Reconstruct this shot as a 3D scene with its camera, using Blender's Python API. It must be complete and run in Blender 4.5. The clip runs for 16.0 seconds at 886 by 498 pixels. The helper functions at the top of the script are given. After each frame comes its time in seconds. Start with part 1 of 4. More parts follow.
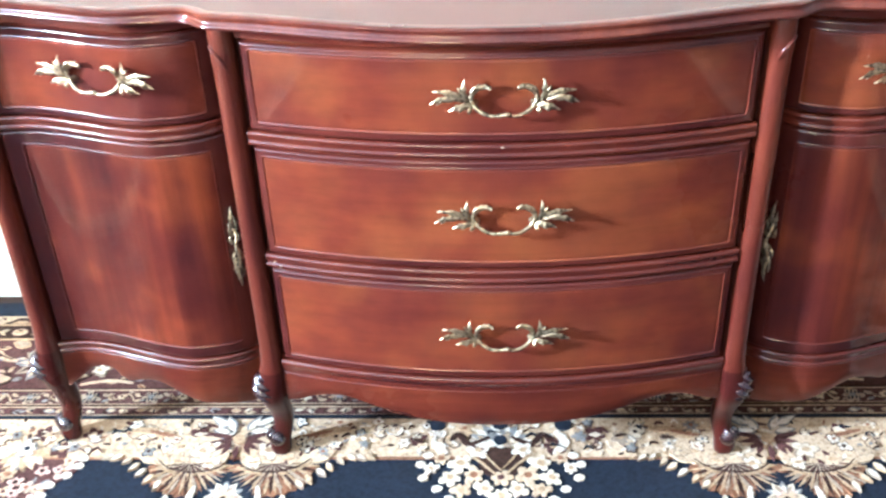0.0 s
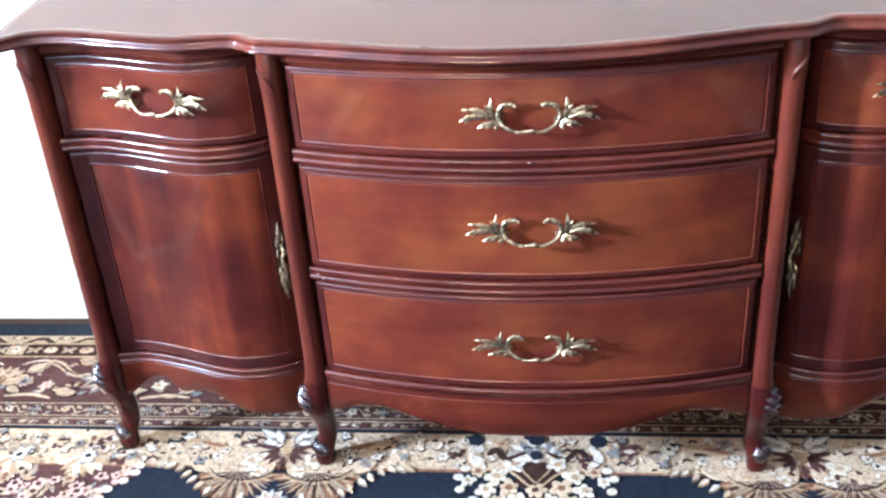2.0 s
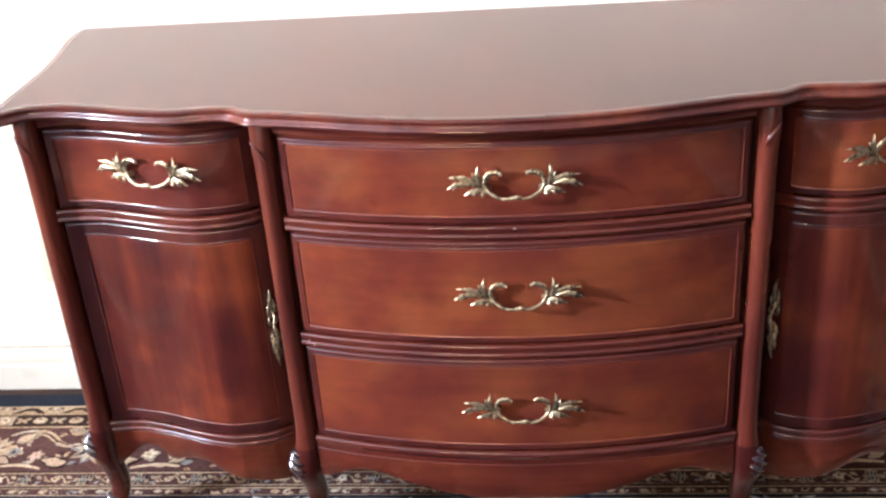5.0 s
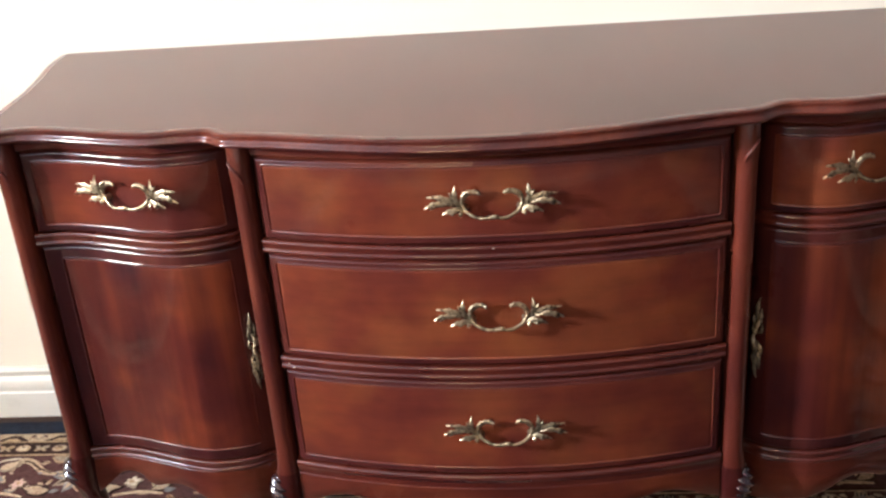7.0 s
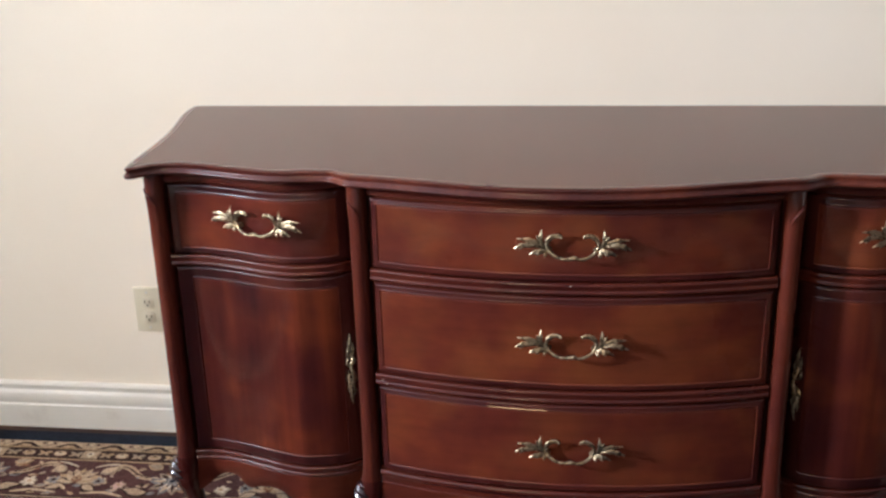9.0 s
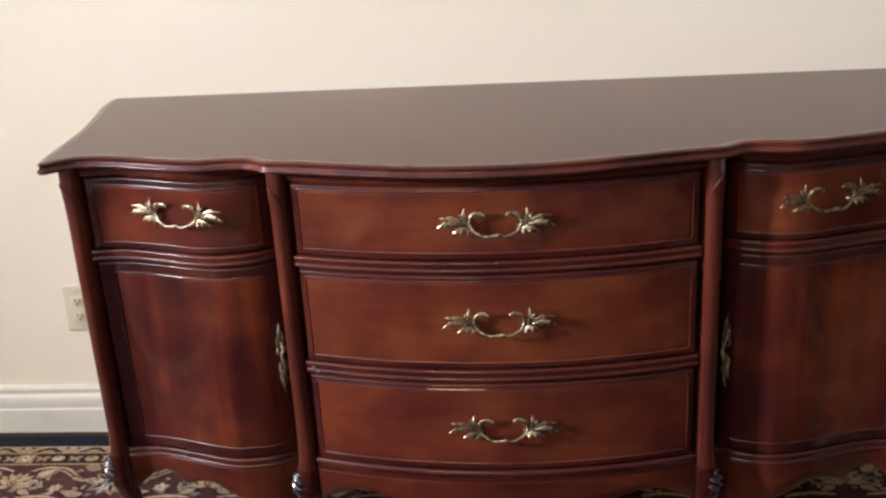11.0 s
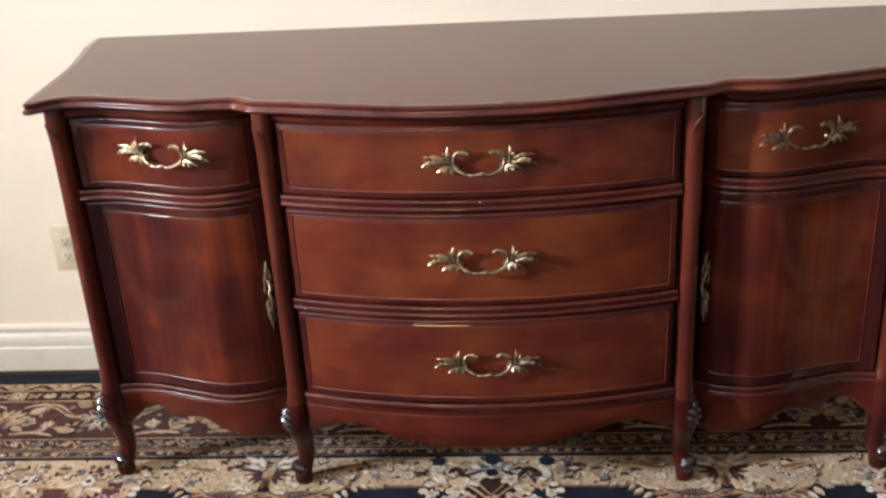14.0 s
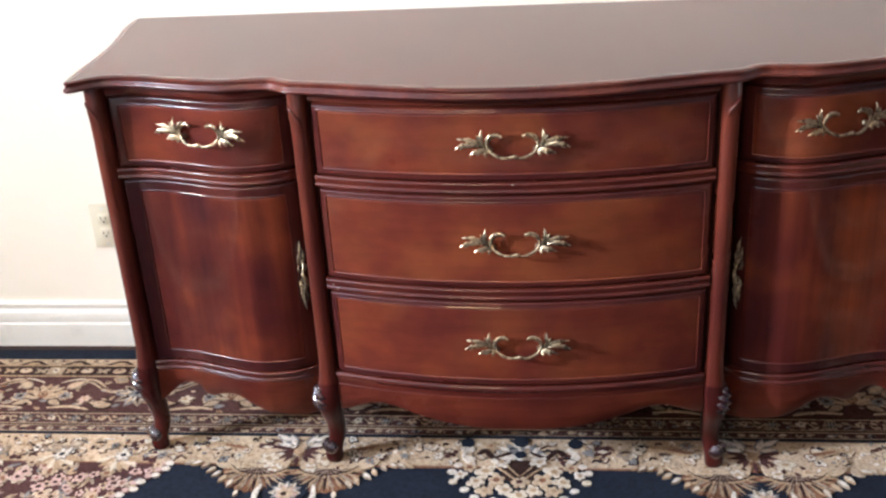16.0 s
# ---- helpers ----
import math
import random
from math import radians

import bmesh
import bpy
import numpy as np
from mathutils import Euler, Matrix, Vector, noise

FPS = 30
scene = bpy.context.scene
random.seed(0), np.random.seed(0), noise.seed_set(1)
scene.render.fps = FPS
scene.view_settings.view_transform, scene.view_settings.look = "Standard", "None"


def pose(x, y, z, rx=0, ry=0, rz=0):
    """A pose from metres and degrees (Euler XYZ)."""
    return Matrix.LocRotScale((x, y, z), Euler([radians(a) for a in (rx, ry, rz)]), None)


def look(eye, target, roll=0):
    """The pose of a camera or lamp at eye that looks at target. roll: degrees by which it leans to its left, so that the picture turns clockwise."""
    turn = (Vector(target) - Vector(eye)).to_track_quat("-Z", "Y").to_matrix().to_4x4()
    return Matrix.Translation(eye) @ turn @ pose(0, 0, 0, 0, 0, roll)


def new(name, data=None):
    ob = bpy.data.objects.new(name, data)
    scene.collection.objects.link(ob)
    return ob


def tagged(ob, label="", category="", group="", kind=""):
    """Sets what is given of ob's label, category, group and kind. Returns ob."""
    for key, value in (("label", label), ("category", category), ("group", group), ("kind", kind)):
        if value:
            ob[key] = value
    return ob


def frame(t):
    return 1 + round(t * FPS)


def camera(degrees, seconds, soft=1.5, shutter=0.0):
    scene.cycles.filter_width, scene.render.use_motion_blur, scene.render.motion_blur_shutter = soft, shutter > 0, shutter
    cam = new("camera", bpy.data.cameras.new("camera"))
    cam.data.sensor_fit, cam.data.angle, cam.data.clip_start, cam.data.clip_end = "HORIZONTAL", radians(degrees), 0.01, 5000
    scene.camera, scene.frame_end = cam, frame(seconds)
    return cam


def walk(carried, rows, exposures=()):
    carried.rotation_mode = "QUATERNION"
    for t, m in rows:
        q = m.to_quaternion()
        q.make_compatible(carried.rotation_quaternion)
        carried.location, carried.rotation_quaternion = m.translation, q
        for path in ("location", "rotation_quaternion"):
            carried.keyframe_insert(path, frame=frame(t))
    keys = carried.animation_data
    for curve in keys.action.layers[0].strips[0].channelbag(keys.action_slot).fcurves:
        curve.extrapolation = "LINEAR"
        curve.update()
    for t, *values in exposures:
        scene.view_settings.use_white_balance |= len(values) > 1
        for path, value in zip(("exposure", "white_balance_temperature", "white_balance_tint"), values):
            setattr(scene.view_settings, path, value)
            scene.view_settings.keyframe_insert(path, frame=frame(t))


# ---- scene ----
cam = camera(45.9, 16.0, soft=2.5, shutter=0.4)
PATH = [
    (0, (-0.013, -1.859, 1.321), (-0.105, -0.188, 0.227), -2.3),
    (0.5, (-0.046, -1.971, 1.318), (-0.147, -0.256, 0.295), -2.7),
    (1, (-0.018, -1.984, 1.321), (-0.078, -0.238, 0.348), -1.0),
    (1.5, (0.039, -1.966, 1.317), (-0.076, -0.238, 0.316), -2.8),
    (2, (0.052, -1.961, 1.306), (-0.176, -0.241, 0.31), -4.2),
    (2.5, (0.052, -1.958, 1.308), (-0.176, -0.248, 0.296), -4.1),
    (3, (0.04, -1.973, 1.309), (-0.166, -0.223, 0.363), -2.6),
    (3.5, (0.049, -1.977, 1.311), (-0.108, -0.224, 0.361), -2.7),
    (4, (0.048, -1.988, 1.317), (-0.123, -0.219, 0.4), -3.5),
    (4.2, (0.048, -1.996, 1.322), (-0.133, -0.223, 0.416), -3.9),
    (6.3, (0.049, -2.002, 1.316), (-0.159, -0.196, 0.483), -4.5),
    (6.5, (0.072, -2.008, 1.316), (-0.15, -0.199, 0.494), -5.3),
    (7, (0.078, -1.992, 1.302), (-0.114, -0.184, 0.469), -4.6),
    (7.5, (0.098, -1.999, 1.3), (-0.217, -0.226, 0.43), -6.2),
    (7.6, (0.082, -2.009, 1.299), (-0.214, -0.228, 0.439), -6.2),
    (7.9, (0.067, -2.148, 1.274), (-0.248, -0.296, 0.59), -7.1),
    (8, (0.056, -2.14, 1.301), (-0.265, -0.301, 0.585), -7.0),
    (8.5, (-0.002, -2.274, 1.311), (-0.251, -0.412, 0.625), -2.9),
    (9, (0.016, -2.269, 1.329), (-0.241, -0.405, 0.651), -1.7),
    (9.5, (0.038, -2.244, 1.316), (-0.155, -0.405, 0.552), -2.1),
    (9.7, (0.055, -2.24, 1.289), (-0.124, -0.387, 0.559), -2.7),
    (11.8, (0.077, -2.268, 1.323), (-0.109, -0.4, 0.635), -3.7),
    (12, (0.08, -2.273, 1.32), (-0.117, -0.402, 0.643), -3.7),
    (12.5, (0.082, -2.277, 1.323), (-0.109, -0.395, 0.672), -3.9),
    (13, (0.081, -2.276, 1.322), (-0.103, -0.395, 0.667), -3.9),
    (13.5, (0.077, -2.275, 1.327), (-0.094, -0.414, 0.615), -3.9),
    (14, (0.078, -2.275, 1.321), (-0.076, -0.455, 0.507), -3.4),
    (14.5, (0.083, -2.278, 1.323), (-0.071, -0.467, 0.488), -2.9),
    (15, (0.086, -2.283, 1.318), (-0.107, -0.472, 0.492), -3.4),
    (15.5, (0.085, -2.286, 1.32), (-0.126, -0.48, 0.486), -3.4),
    (16, (0.082, -2.286, 1.319), (-0.137, -0.482, 0.483), -3.4),
]
walk(cam, [(t, look(eye, target, roll)) for t, eye, target, roll in PATH],
     exposures=[(t, ev, k, max(2, min(12, 2 + 2 * t))) for t, ev, k in (
         (0, 1.66, 4480), (1.0, 1.24, 4360), (2.0, 1.24, 4400), (3.0, 1.18, 4500), (4.0, 1.12, 4630), (6.5, 0.50, 5250), (7.5, 0.32, 5150), (8.0, 0.18, 5080), (8.5, -0.08, 5000), (9.0, -0.26, 5150),
         (9.5, -0.36, 5300), (12.0, -0.14, 5250), (12.5, -0.26, 5250), (13.5, -0.54, 5300), (14.0, 0.02, 5350), (14.5, 0.42, 5250), (15.0, 0.46, 4990), (16, 0.45, 4980))])

# ---- light ----
world = bpy.data.worlds.new("world")
scene.world = world
world.use_nodes = True
wn = world.node_tree
sky = wn.nodes.new("ShaderNodeTexSky")
sky.sky_type = "NISHITA"
sky.sun_disc = False
sky.sun_elevation, sky.sun_rotation = radians(40), radians(200)
wn.links.new(sky.outputs[0], wn.nodes["Background"].inputs[0])
wn.nodes["Background"].inputs[1].default_value = 0.12


def area_light(name, eye, target, width, height, watts, colour):
    lamp = bpy.data.lights.new(name, "AREA")
    lamp.shape, lamp.size, lamp.size_y, lamp.energy, lamp.color = "RECTANGLE", width, height, watts, colour
    ob = new(name, lamp)
    ob.matrix_world = look(eye, target)
    return ob


# daylight through the window openings
area_light("window_light_west", (-4.50, -2.10, 1.88), (0, -2.10, 1.88), 0.60, 0.84, 1720, (0.96, 0.94, 0.92))
area_light("window_light_south", (-0.65, -3.17, 1.85), (-0.45, -0.5, 0.6), 0.72, 0.15, 15, (1.0, 0.56, 0.20))


# ---- materials ----
def material(name, base=(0.5, 0.5, 0.5), rough=0.5, metal=0.0, coat=0.0, spec=0.5):
    m = bpy.data.materials.new(name)
    m.use_nodes = True
    b = m.node_tree.nodes["Principled BSDF"]
    b.inputs["Base Color"].default_value = (*base, 1)
    b.inputs["Roughness"].default_value = rough
    b.inputs["Metallic"].default_value = metal
    b.inputs["Coat Weight"].default_value = coat
    b.inputs["Coat Roughness"].default_value = 0.13
    b.inputs["Specular IOR Level"].default_value = spec
    return m


def noise_node(m, scale, detail=4.0, stretch=(1, 1, 1), rough=0.55, turn=(0, 0, 0)):
    nt = m.node_tree
    tc = nt.nodes.new("ShaderNodeTexCoord")
    mp = nt.nodes.new("ShaderNodeMapping")
    mp.inputs["Scale"].default_value = stretch
    mp.inputs["Rotation"].default_value = turn
    n = nt.nodes.new("ShaderNodeTexNoise")
    n.inputs["Scale"].default_value = scale
    n.inputs["Detail"].default_value = detail
    n.inputs["Roughness"].default_value = rough
    nt.links.new(tc.outputs["Object"], mp.inputs[0])
    nt.links.new(mp.outputs[0], n.inputs["Vector"])
    return n.outputs["Fac"]


def ramp(m, fac, stops):
    r = m.node_tree.nodes.new("ShaderNodeValToRGB")
    e = r.color_ramp.elements
    while len(e) < len(stops):
        e.new(0.5)
    for k, (p, c) in enumerate(stops):
        e[k].position, e[k].color = p, (*c, 1)
    m.node_tree.links.new(fac, r.inputs[0])
    return r.outputs[0]


def mix(m, fac, a, b, how="MIX"):
    n = m.node_tree.nodes.new("ShaderNodeMix")
    n.data_type, n.blend_type = "RGBA", how
    for sock, v in ((n.inputs[0], fac), (n.inputs[6], a), (n.inputs[7], b)):
        if isinstance(v, (int, float)):
            sock.default_value = v
        elif isinstance(v, tuple):
            sock.default_value = (*v, 1)
        else:
            m.node_tree.links.new(v, sock)
    return n.outputs[2]


def bump(m, fac, strength, distance=0.002):
    n = m.node_tree.nodes.new("ShaderNodeBump")
    n.inputs["Strength"].default_value = strength
    n.inputs["Distance"].default_value = distance
    m.node_tree.links.new(fac, n.inputs["Height"])
    m.node_tree.links.new(n.outputs[0], m.node_tree.nodes["Principled BSDF"].inputs["Normal"])


def link(m, out, name):
    m.node_tree.links.new(out, m.node_tree.nodes["Principled BSDF"].inputs[name])


def wood(name, along, dark, mid, light, rough=0.24, coat=0.35, cloud=5.0, vary=0.22, stretch=2.6, spread=0.20, mottle=0.42, across=7.0, grain=0.45):
    """Lacquered mahogany; along: the axis of the grain (0 x, 2 z)."""
    m = material(name, mid, rough, 0.0, coat, 0.05)
    fine = [70.0, 70.0, 70.0]
    fine[along] = 2.2
    wide = [across, across, across]
    wide[along] = stretch
    f = noise_node(m, 1.0, 6, tuple(fine), 0.6)
    g = noise_node(m, 1.0, 3, tuple(wide), 0.5)
    c = noise_node(m, cloud, 3)
    base = ramp(m, g, [(0.50 - spread, dark), (0.52, mid), (0.52 + spread, light)])
    base = mix(m, mottle, base, ramp(m, c, [(0.36, dark), (0.53, mid), (0.68, light)]))
    base = mix(m, grain, base, ramp(m, f, [(0.30, (0.45, 0.4, 0.38)), (0.6, (1, 1, 1))]), "MULTIPLY")
    link(m, base, "Base Color")
    link(m, ramp(m, noise_node(m, 3.0, 5), [(0.3, (rough * (1 - vary),) * 3), (0.7, (rough * (1 + vary),) * 3)]), "Roughness")
    bump(m, f, 0.06, 0.0006)
    return m


MAH_D, MAH_M, MAH_L = (0.040, 0.0070, 0.0072), (0.104, 0.0206, 0.0086), (0.178, 0.0520, 0.0130)
wood_h = wood("mahogany_horizontal_grain", 0, MAH_D, MAH_M, MAH_L, 0.32, coat=0.65, cloud=7.0, stretch=4.0, spread=0.24, mottle=0.42, across=5.5, grain=0.3)
wood_v = wood("mahogany_vertical_grain", 2, (0.017, 0.0031, 0.0044), (0.070, 0.0124, 0.0068), (0.205, 0.0450, 0.0115), 0.32, 0.6, cloud=5.5, stretch=1.0, spread=0.16, mottle=0.38, across=9.0)
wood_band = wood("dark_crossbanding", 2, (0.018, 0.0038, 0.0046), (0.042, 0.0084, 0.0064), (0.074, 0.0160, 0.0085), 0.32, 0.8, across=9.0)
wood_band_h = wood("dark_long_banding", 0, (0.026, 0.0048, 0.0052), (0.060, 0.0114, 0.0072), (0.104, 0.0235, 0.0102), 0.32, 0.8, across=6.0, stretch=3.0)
wood_post = wood("mahogany_post", 2, (0.036, 0.0068, 0.0056), (0.080, 0.0160, 0.0080), (0.128, 0.0290, 0.0115), 0.30, 0.9, across=9.0)
wood_rail = wood("mahogany_moulding", 0, (0.038, 0.0058, 0.0044), (0.070, 0.0125, 0.0060), (0.106, 0.022, 0.0088), 0.28, 1.0)
wood_apron = wood("mahogany_apron", 0, (0.044, 0.0078, 0.0052), (0.084, 0.0165, 0.0072), (0.128, 0.0300, 0.0098), 0.32, 0.5, cloud=7.0)
wood_top = wood("mahogany_top", 0, (0.052, 0.0122, 0.0092), (0.078, 0.0188, 0.0130), (0.108, 0.0265, 0.0165), 0.24, 0.50, cloud=2.0, vary=0.06)
wood_leg = wood("dark_lower_leg_wood", 2, (0.018, 0.0032, 0.0032), (0.040, 0.0068, 0.0046), (0.070, 0.013, 0.007), 0.30, 0.35)
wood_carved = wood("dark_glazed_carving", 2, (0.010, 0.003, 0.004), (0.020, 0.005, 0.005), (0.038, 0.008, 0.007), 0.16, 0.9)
wood_in = wood("dark_carcass_wood", 0, (0.012, 0.004, 0.003), (0.02, 0.007, 0.004), (0.03, 0.01, 0.006), 0.5, 0.0)

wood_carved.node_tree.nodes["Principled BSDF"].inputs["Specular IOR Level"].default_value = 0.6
for m, r in ((wood_rail, 0.04), (wood_h, 0.05), (wood_v, 0.05), (wood_band, 0.04), (wood_band_h, 0.04), (wood_post, 0.05), (wood_apron, 0.06), (wood_leg, 0.05), (wood_carved, 0.04)):
    m.node_tree.nodes["Principled BSDF"].inputs["Coat Roughness"].default_value = r

pale_wood = material("bare_wood_chip", (0.45, 0.36, 0.28), 0.6)

brass = material("antique_brass", (0.66, 0.55, 0.34), 0.27, 1.0)
link(brass, ramp(brass, noise_node(brass, 160.0, 3), [(0.34, (0.08, 0.058, 0.034)), (0.47, (0.33, 0.255, 0.145)), (0.66, (0.56, 0.45, 0.275))]), "Base Color")
bump(brass, noise_node(brass, 420.0, 2), 0.5, 0.0015)
link(brass, ramp(brass, noise_node(brass, 40.0, 3), [(0.3, (0.32,) * 3), (0.7, (0.50,) * 3)]), "Roughness")

wall_paint = material("cream_wall_paint", (0.80, 0.68, 0.52), 0.6, spec=0.3)
link(wall_paint, ramp(wall_paint, noise_node(wall_paint, 1.3, 4), [(0.3, (0.80, 0.695, 0.505)), (0.7, (0.84, 0.745, 0.560))]), "Base Color")
bump(wall_paint, noise_node(wall_paint, 260.0, 3), 0.12, 0.001)
# dark paints added for the unseen south and east walls, to cut bounced light
dim_paint = material("fill_cutting_taupe_paint", (0.28, 0.27, 0.27), 0.6, spec=0.3)
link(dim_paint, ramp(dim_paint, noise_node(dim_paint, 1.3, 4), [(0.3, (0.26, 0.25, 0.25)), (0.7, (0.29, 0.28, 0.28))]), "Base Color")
deep_paint = material("fill_cutting_plum_paint", (0.09, 0.08, 0.085), 0.6, spec=0.2)
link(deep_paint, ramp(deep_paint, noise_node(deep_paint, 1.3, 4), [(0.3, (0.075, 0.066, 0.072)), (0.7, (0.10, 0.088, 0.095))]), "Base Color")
ceiling_paint = material("white_ceiling_paint", (0.82, 0.80, 0.76), 0.8)
trim_paint = material("white_trim_paint", (0.80, 0.77, 0.70), 0.35)
link(trim_paint, ramp(trim_paint, noise_node(trim_paint, 9.0, 6), [(0.25, (0.57, 0.50, 0.37)), (0.42, (0.73, 0.665, 0.52)), (0.8, (0.77, 0.715, 0.58))]), "Base Color")
floor_wood = wood("dark_floor_wood", 0, (0.02, 0.010, 0.006), (0.045, 0.022, 0.012), (0.07, 0.036, 0.018), 0.4, 0.0)
ivory = material("ivory_plastic", (0.60, 0.53, 0.35), 0.35)
slot_dark = material("slot_black", (0.02, 0.018, 0.015), 0.6)
steel = material("screw_steel", (0.6, 0.58, 0.52), 0.35, 1.0)
glass = material("window_glass", (1, 1, 1), 0.0)
glass.node_tree.nodes["Principled BSDF"].inputs["Transmission Weight"].default_value = 1.0


def yarn(name, base):
    m = material(name, base, 0.95, spec=0.1)
    n = noise_node(m, 420.0, 2)
    o = noise_node(m, 11.0, 4)
    base = tuple(min(0.9, v * 0.86) for v in base)
    lo, hi = tuple(v * 0.55 for v in base), tuple(min(1, v * 1.35) for v in base)
    c = ramp(m, n, [(0.3, lo), (0.7, hi)])
    c = mix(m, 0.5, c, ramp(m, o, [(0.3, tuple(v * 0.7 for v in base)), (0.7, tuple(min(1, v * 1.15) for v in base))]))
    c = mix(m, 0.75, c, ramp(m, noise_node(m, 130.0, 3), [(0.34, (0.52, 0.46, 0.40)), (0.56, (1.0, 1.0, 1.0))]), "MULTIPLY")
    link(m, c, "Base Color")
    bump(m, n, 0.5, 0.002)
    return m


NAVY, TAN, CREAM, MAROON, RUST, GREY, PINK, BROWN, OCHRE, WHITE, TAUPE, CAMEL = range(12)
YARNS = [yarn(n, c) for n, c in (
    ("navy_black_wool", (0.015, 0.018, 0.027)), ("tan_wool", (0.60, 0.445, 0.275)), ("cream_wool", (0.71, 0.59, 0.42)),
    ("maroon_wool", (0.085, 0.036, 0.030)), ("rust_wool", (0.25, 0.12, 0.06)), ("grey_blue_wool", (0.25, 0.235, 0.215)),
    ("pale_pink_wool", (0.60, 0.40, 0.32)), ("dark_brown_wool", (0.045, 0.022, 0.014)), ("ochre_wool", (0.45, 0.31, 0.17)),
    ("ivory_wool", (0.78, 0.68, 0.53)), ("taupe_wool", (0.36, 0.275, 0.185)), ("camel_wool", (0.47, 0.345, 0.215)))]


# ---- helpers for shapes ----
def finish(bm, name, mats, smooth=40):
    bmesh.ops.recalc_face_normals(bm, faces=bm.faces[:])
    me = bpy.data.meshes.new(name)
    bm.to_mesh(me)
    bm.free()
    for m in mats if isinstance(mats, (list, tuple)) else [mats]:
        me.materials.append(m)
    if smooth:
        me.shade_smooth()
        me.set_sharp_from_angle(angle=radians(smooth))
    return me


def thing(name, bm, mats, label="", category="", group="", kind="", smooth=40):
    return tagged(new(name, finish(bm, name, mats, smooth)), label, category, group, kind)


def part(name, bm, mats, parent, label="", smooth=40):
    ob = new(name, finish(bm, name, mats, smooth))
    ob.parent = parent
    return tagged(ob, label) if label else ob


def box(bm, x0, x1, y0, y1, z0, z1, bevel=0.0):
    vs = [bm.verts.new(p) for p in ((x0, y0, z0), (x1, y0, z0), (x1, y1, z0), (x0, y1, z0), (x0, y0, z1), (x1, y0, z1), (x1, y1, z1), (x0, y1, z1))]
    fs = [bm.faces.new([vs[i] for i in f]) for f in ((0, 3, 2, 1), (4, 5, 6, 7), (0, 1, 5, 4), (1, 2, 6, 5), (2, 3, 7, 6), (3, 0, 4, 7))]
    if bevel:
        es = list({e for f in fs for e in f.edges})
        bmesh.ops.bevel(bm, geom=es, offset=bevel, segments=2, affect="EDGES", profile=0.6)
    return bm


def smooth_line(pts, n):
    """Catmull-Rom through the points, n steps between each two."""
    pts = [Vector(p) for p in pts]
    out = []
    for i in range(len(pts) - 1):
        a, b, c, d = pts[max(i - 1, 0)], pts[i], pts[i + 1], pts[min(i + 2, len(pts) - 1)]
        for k in range(n):
            t = k / n
            out.append(0.5 * ((2 * b) + (c - a) * t + (2 * a - 5 * b + 4 * c - d) * t * t + (3 * b - a - 3 * c + d) * t ** 3))
    return out + [pts[-1]]


def curve_value(pts):
    line = smooth_line([(a, b, 0) for a, b in pts], 12)
    xs, ys = [p.x for p in line], [p.y for p in line]
    return lambda v: float(np.interp(v, xs, ys))


def loft(bm, rings, close_ends=True, wrap=True, mat=0):
    vs = [[bm.verts.new(p) for p in r] for r in rings]
    n = len(rings[0])
    for a, b in zip(vs, vs[1:]):
        for k in range(n if wrap else n - 1):
            f = bm.faces.new((a[k], a[(k + 1) % n], b[(k + 1) % n], b[k]))
            f.material_index = mat
    if close_ends:
        for r in (vs[0], vs[-1]):
            bm.faces.new(r).material_index = mat
    return vs


def tube(bm, line, radii, sides=8, flat=1.0, normal=(0, -1, 0)):
    """A tube round a line; flat squeezes it along the normal."""
    rings = []
    nrm = Vector(normal)
    for i, p in enumerate(line):
        t = (line[min(i + 1, len(line) - 1)] - line[max(i - 1, 0)]).normalized()
        s = t.cross(nrm)
        if s.length < 1e-4:
            s = t.cross(Vector((1, 0, 0)))
        s.normalize()
        u = s.cross(t).normalized()
        r = radii[i] if isinstance(radii, (list, tuple)) else radii
        rings.append([p + s * (r * math.cos(2 * math.pi * k / sides)) + u * (r * flat * math.sin(2 * math.pi * k / sides)) for k in range(sides)])
    loft(bm, rings)


# ---- the room ----
RX0, RX1, RY0, RZ0, RZ1 = -4.0, 3.2, -3.2, -0.018, 2.5
WALL = 0.026


def wall_with_hole(name, along, at, thick, lo, hi, hole=None, paint=None, deep=0.0):
    """A wall along x or y at the given place, thick outwards, with one opening (a0, a1, z0, z1) through it."""
    bm = bmesh.new()
    thick = math.copysign(max(abs(thick), deep), thick)
    strips = [(lo, hi, RZ0, RZ1)]
    if hole:
        a0, a1, z0, z1 = hole
        strips = [(lo, a0, RZ0, RZ1), (a1, hi, RZ0, RZ1), (a0, a1, RZ0, z0), (a0, a1, z1, RZ1)]
    for a, b, c, d in strips:
        if along == "x":
            box(bm, a, b, min(at, at + thick), max(at, at + thick), c, d)
        else:
            box(bm, min(at, at + thick), max(at, at + thick), a, b, c, d)
    return thing(name, bm, paint or wall_paint, kind="structure", label="unseen wall in deep plum, darkened to cut bounced light" if paint is deep_paint else "unseen wall in taupe, darkened to cut bounced light" if paint else "plain cream painted wall", category="wall", smooth=0)


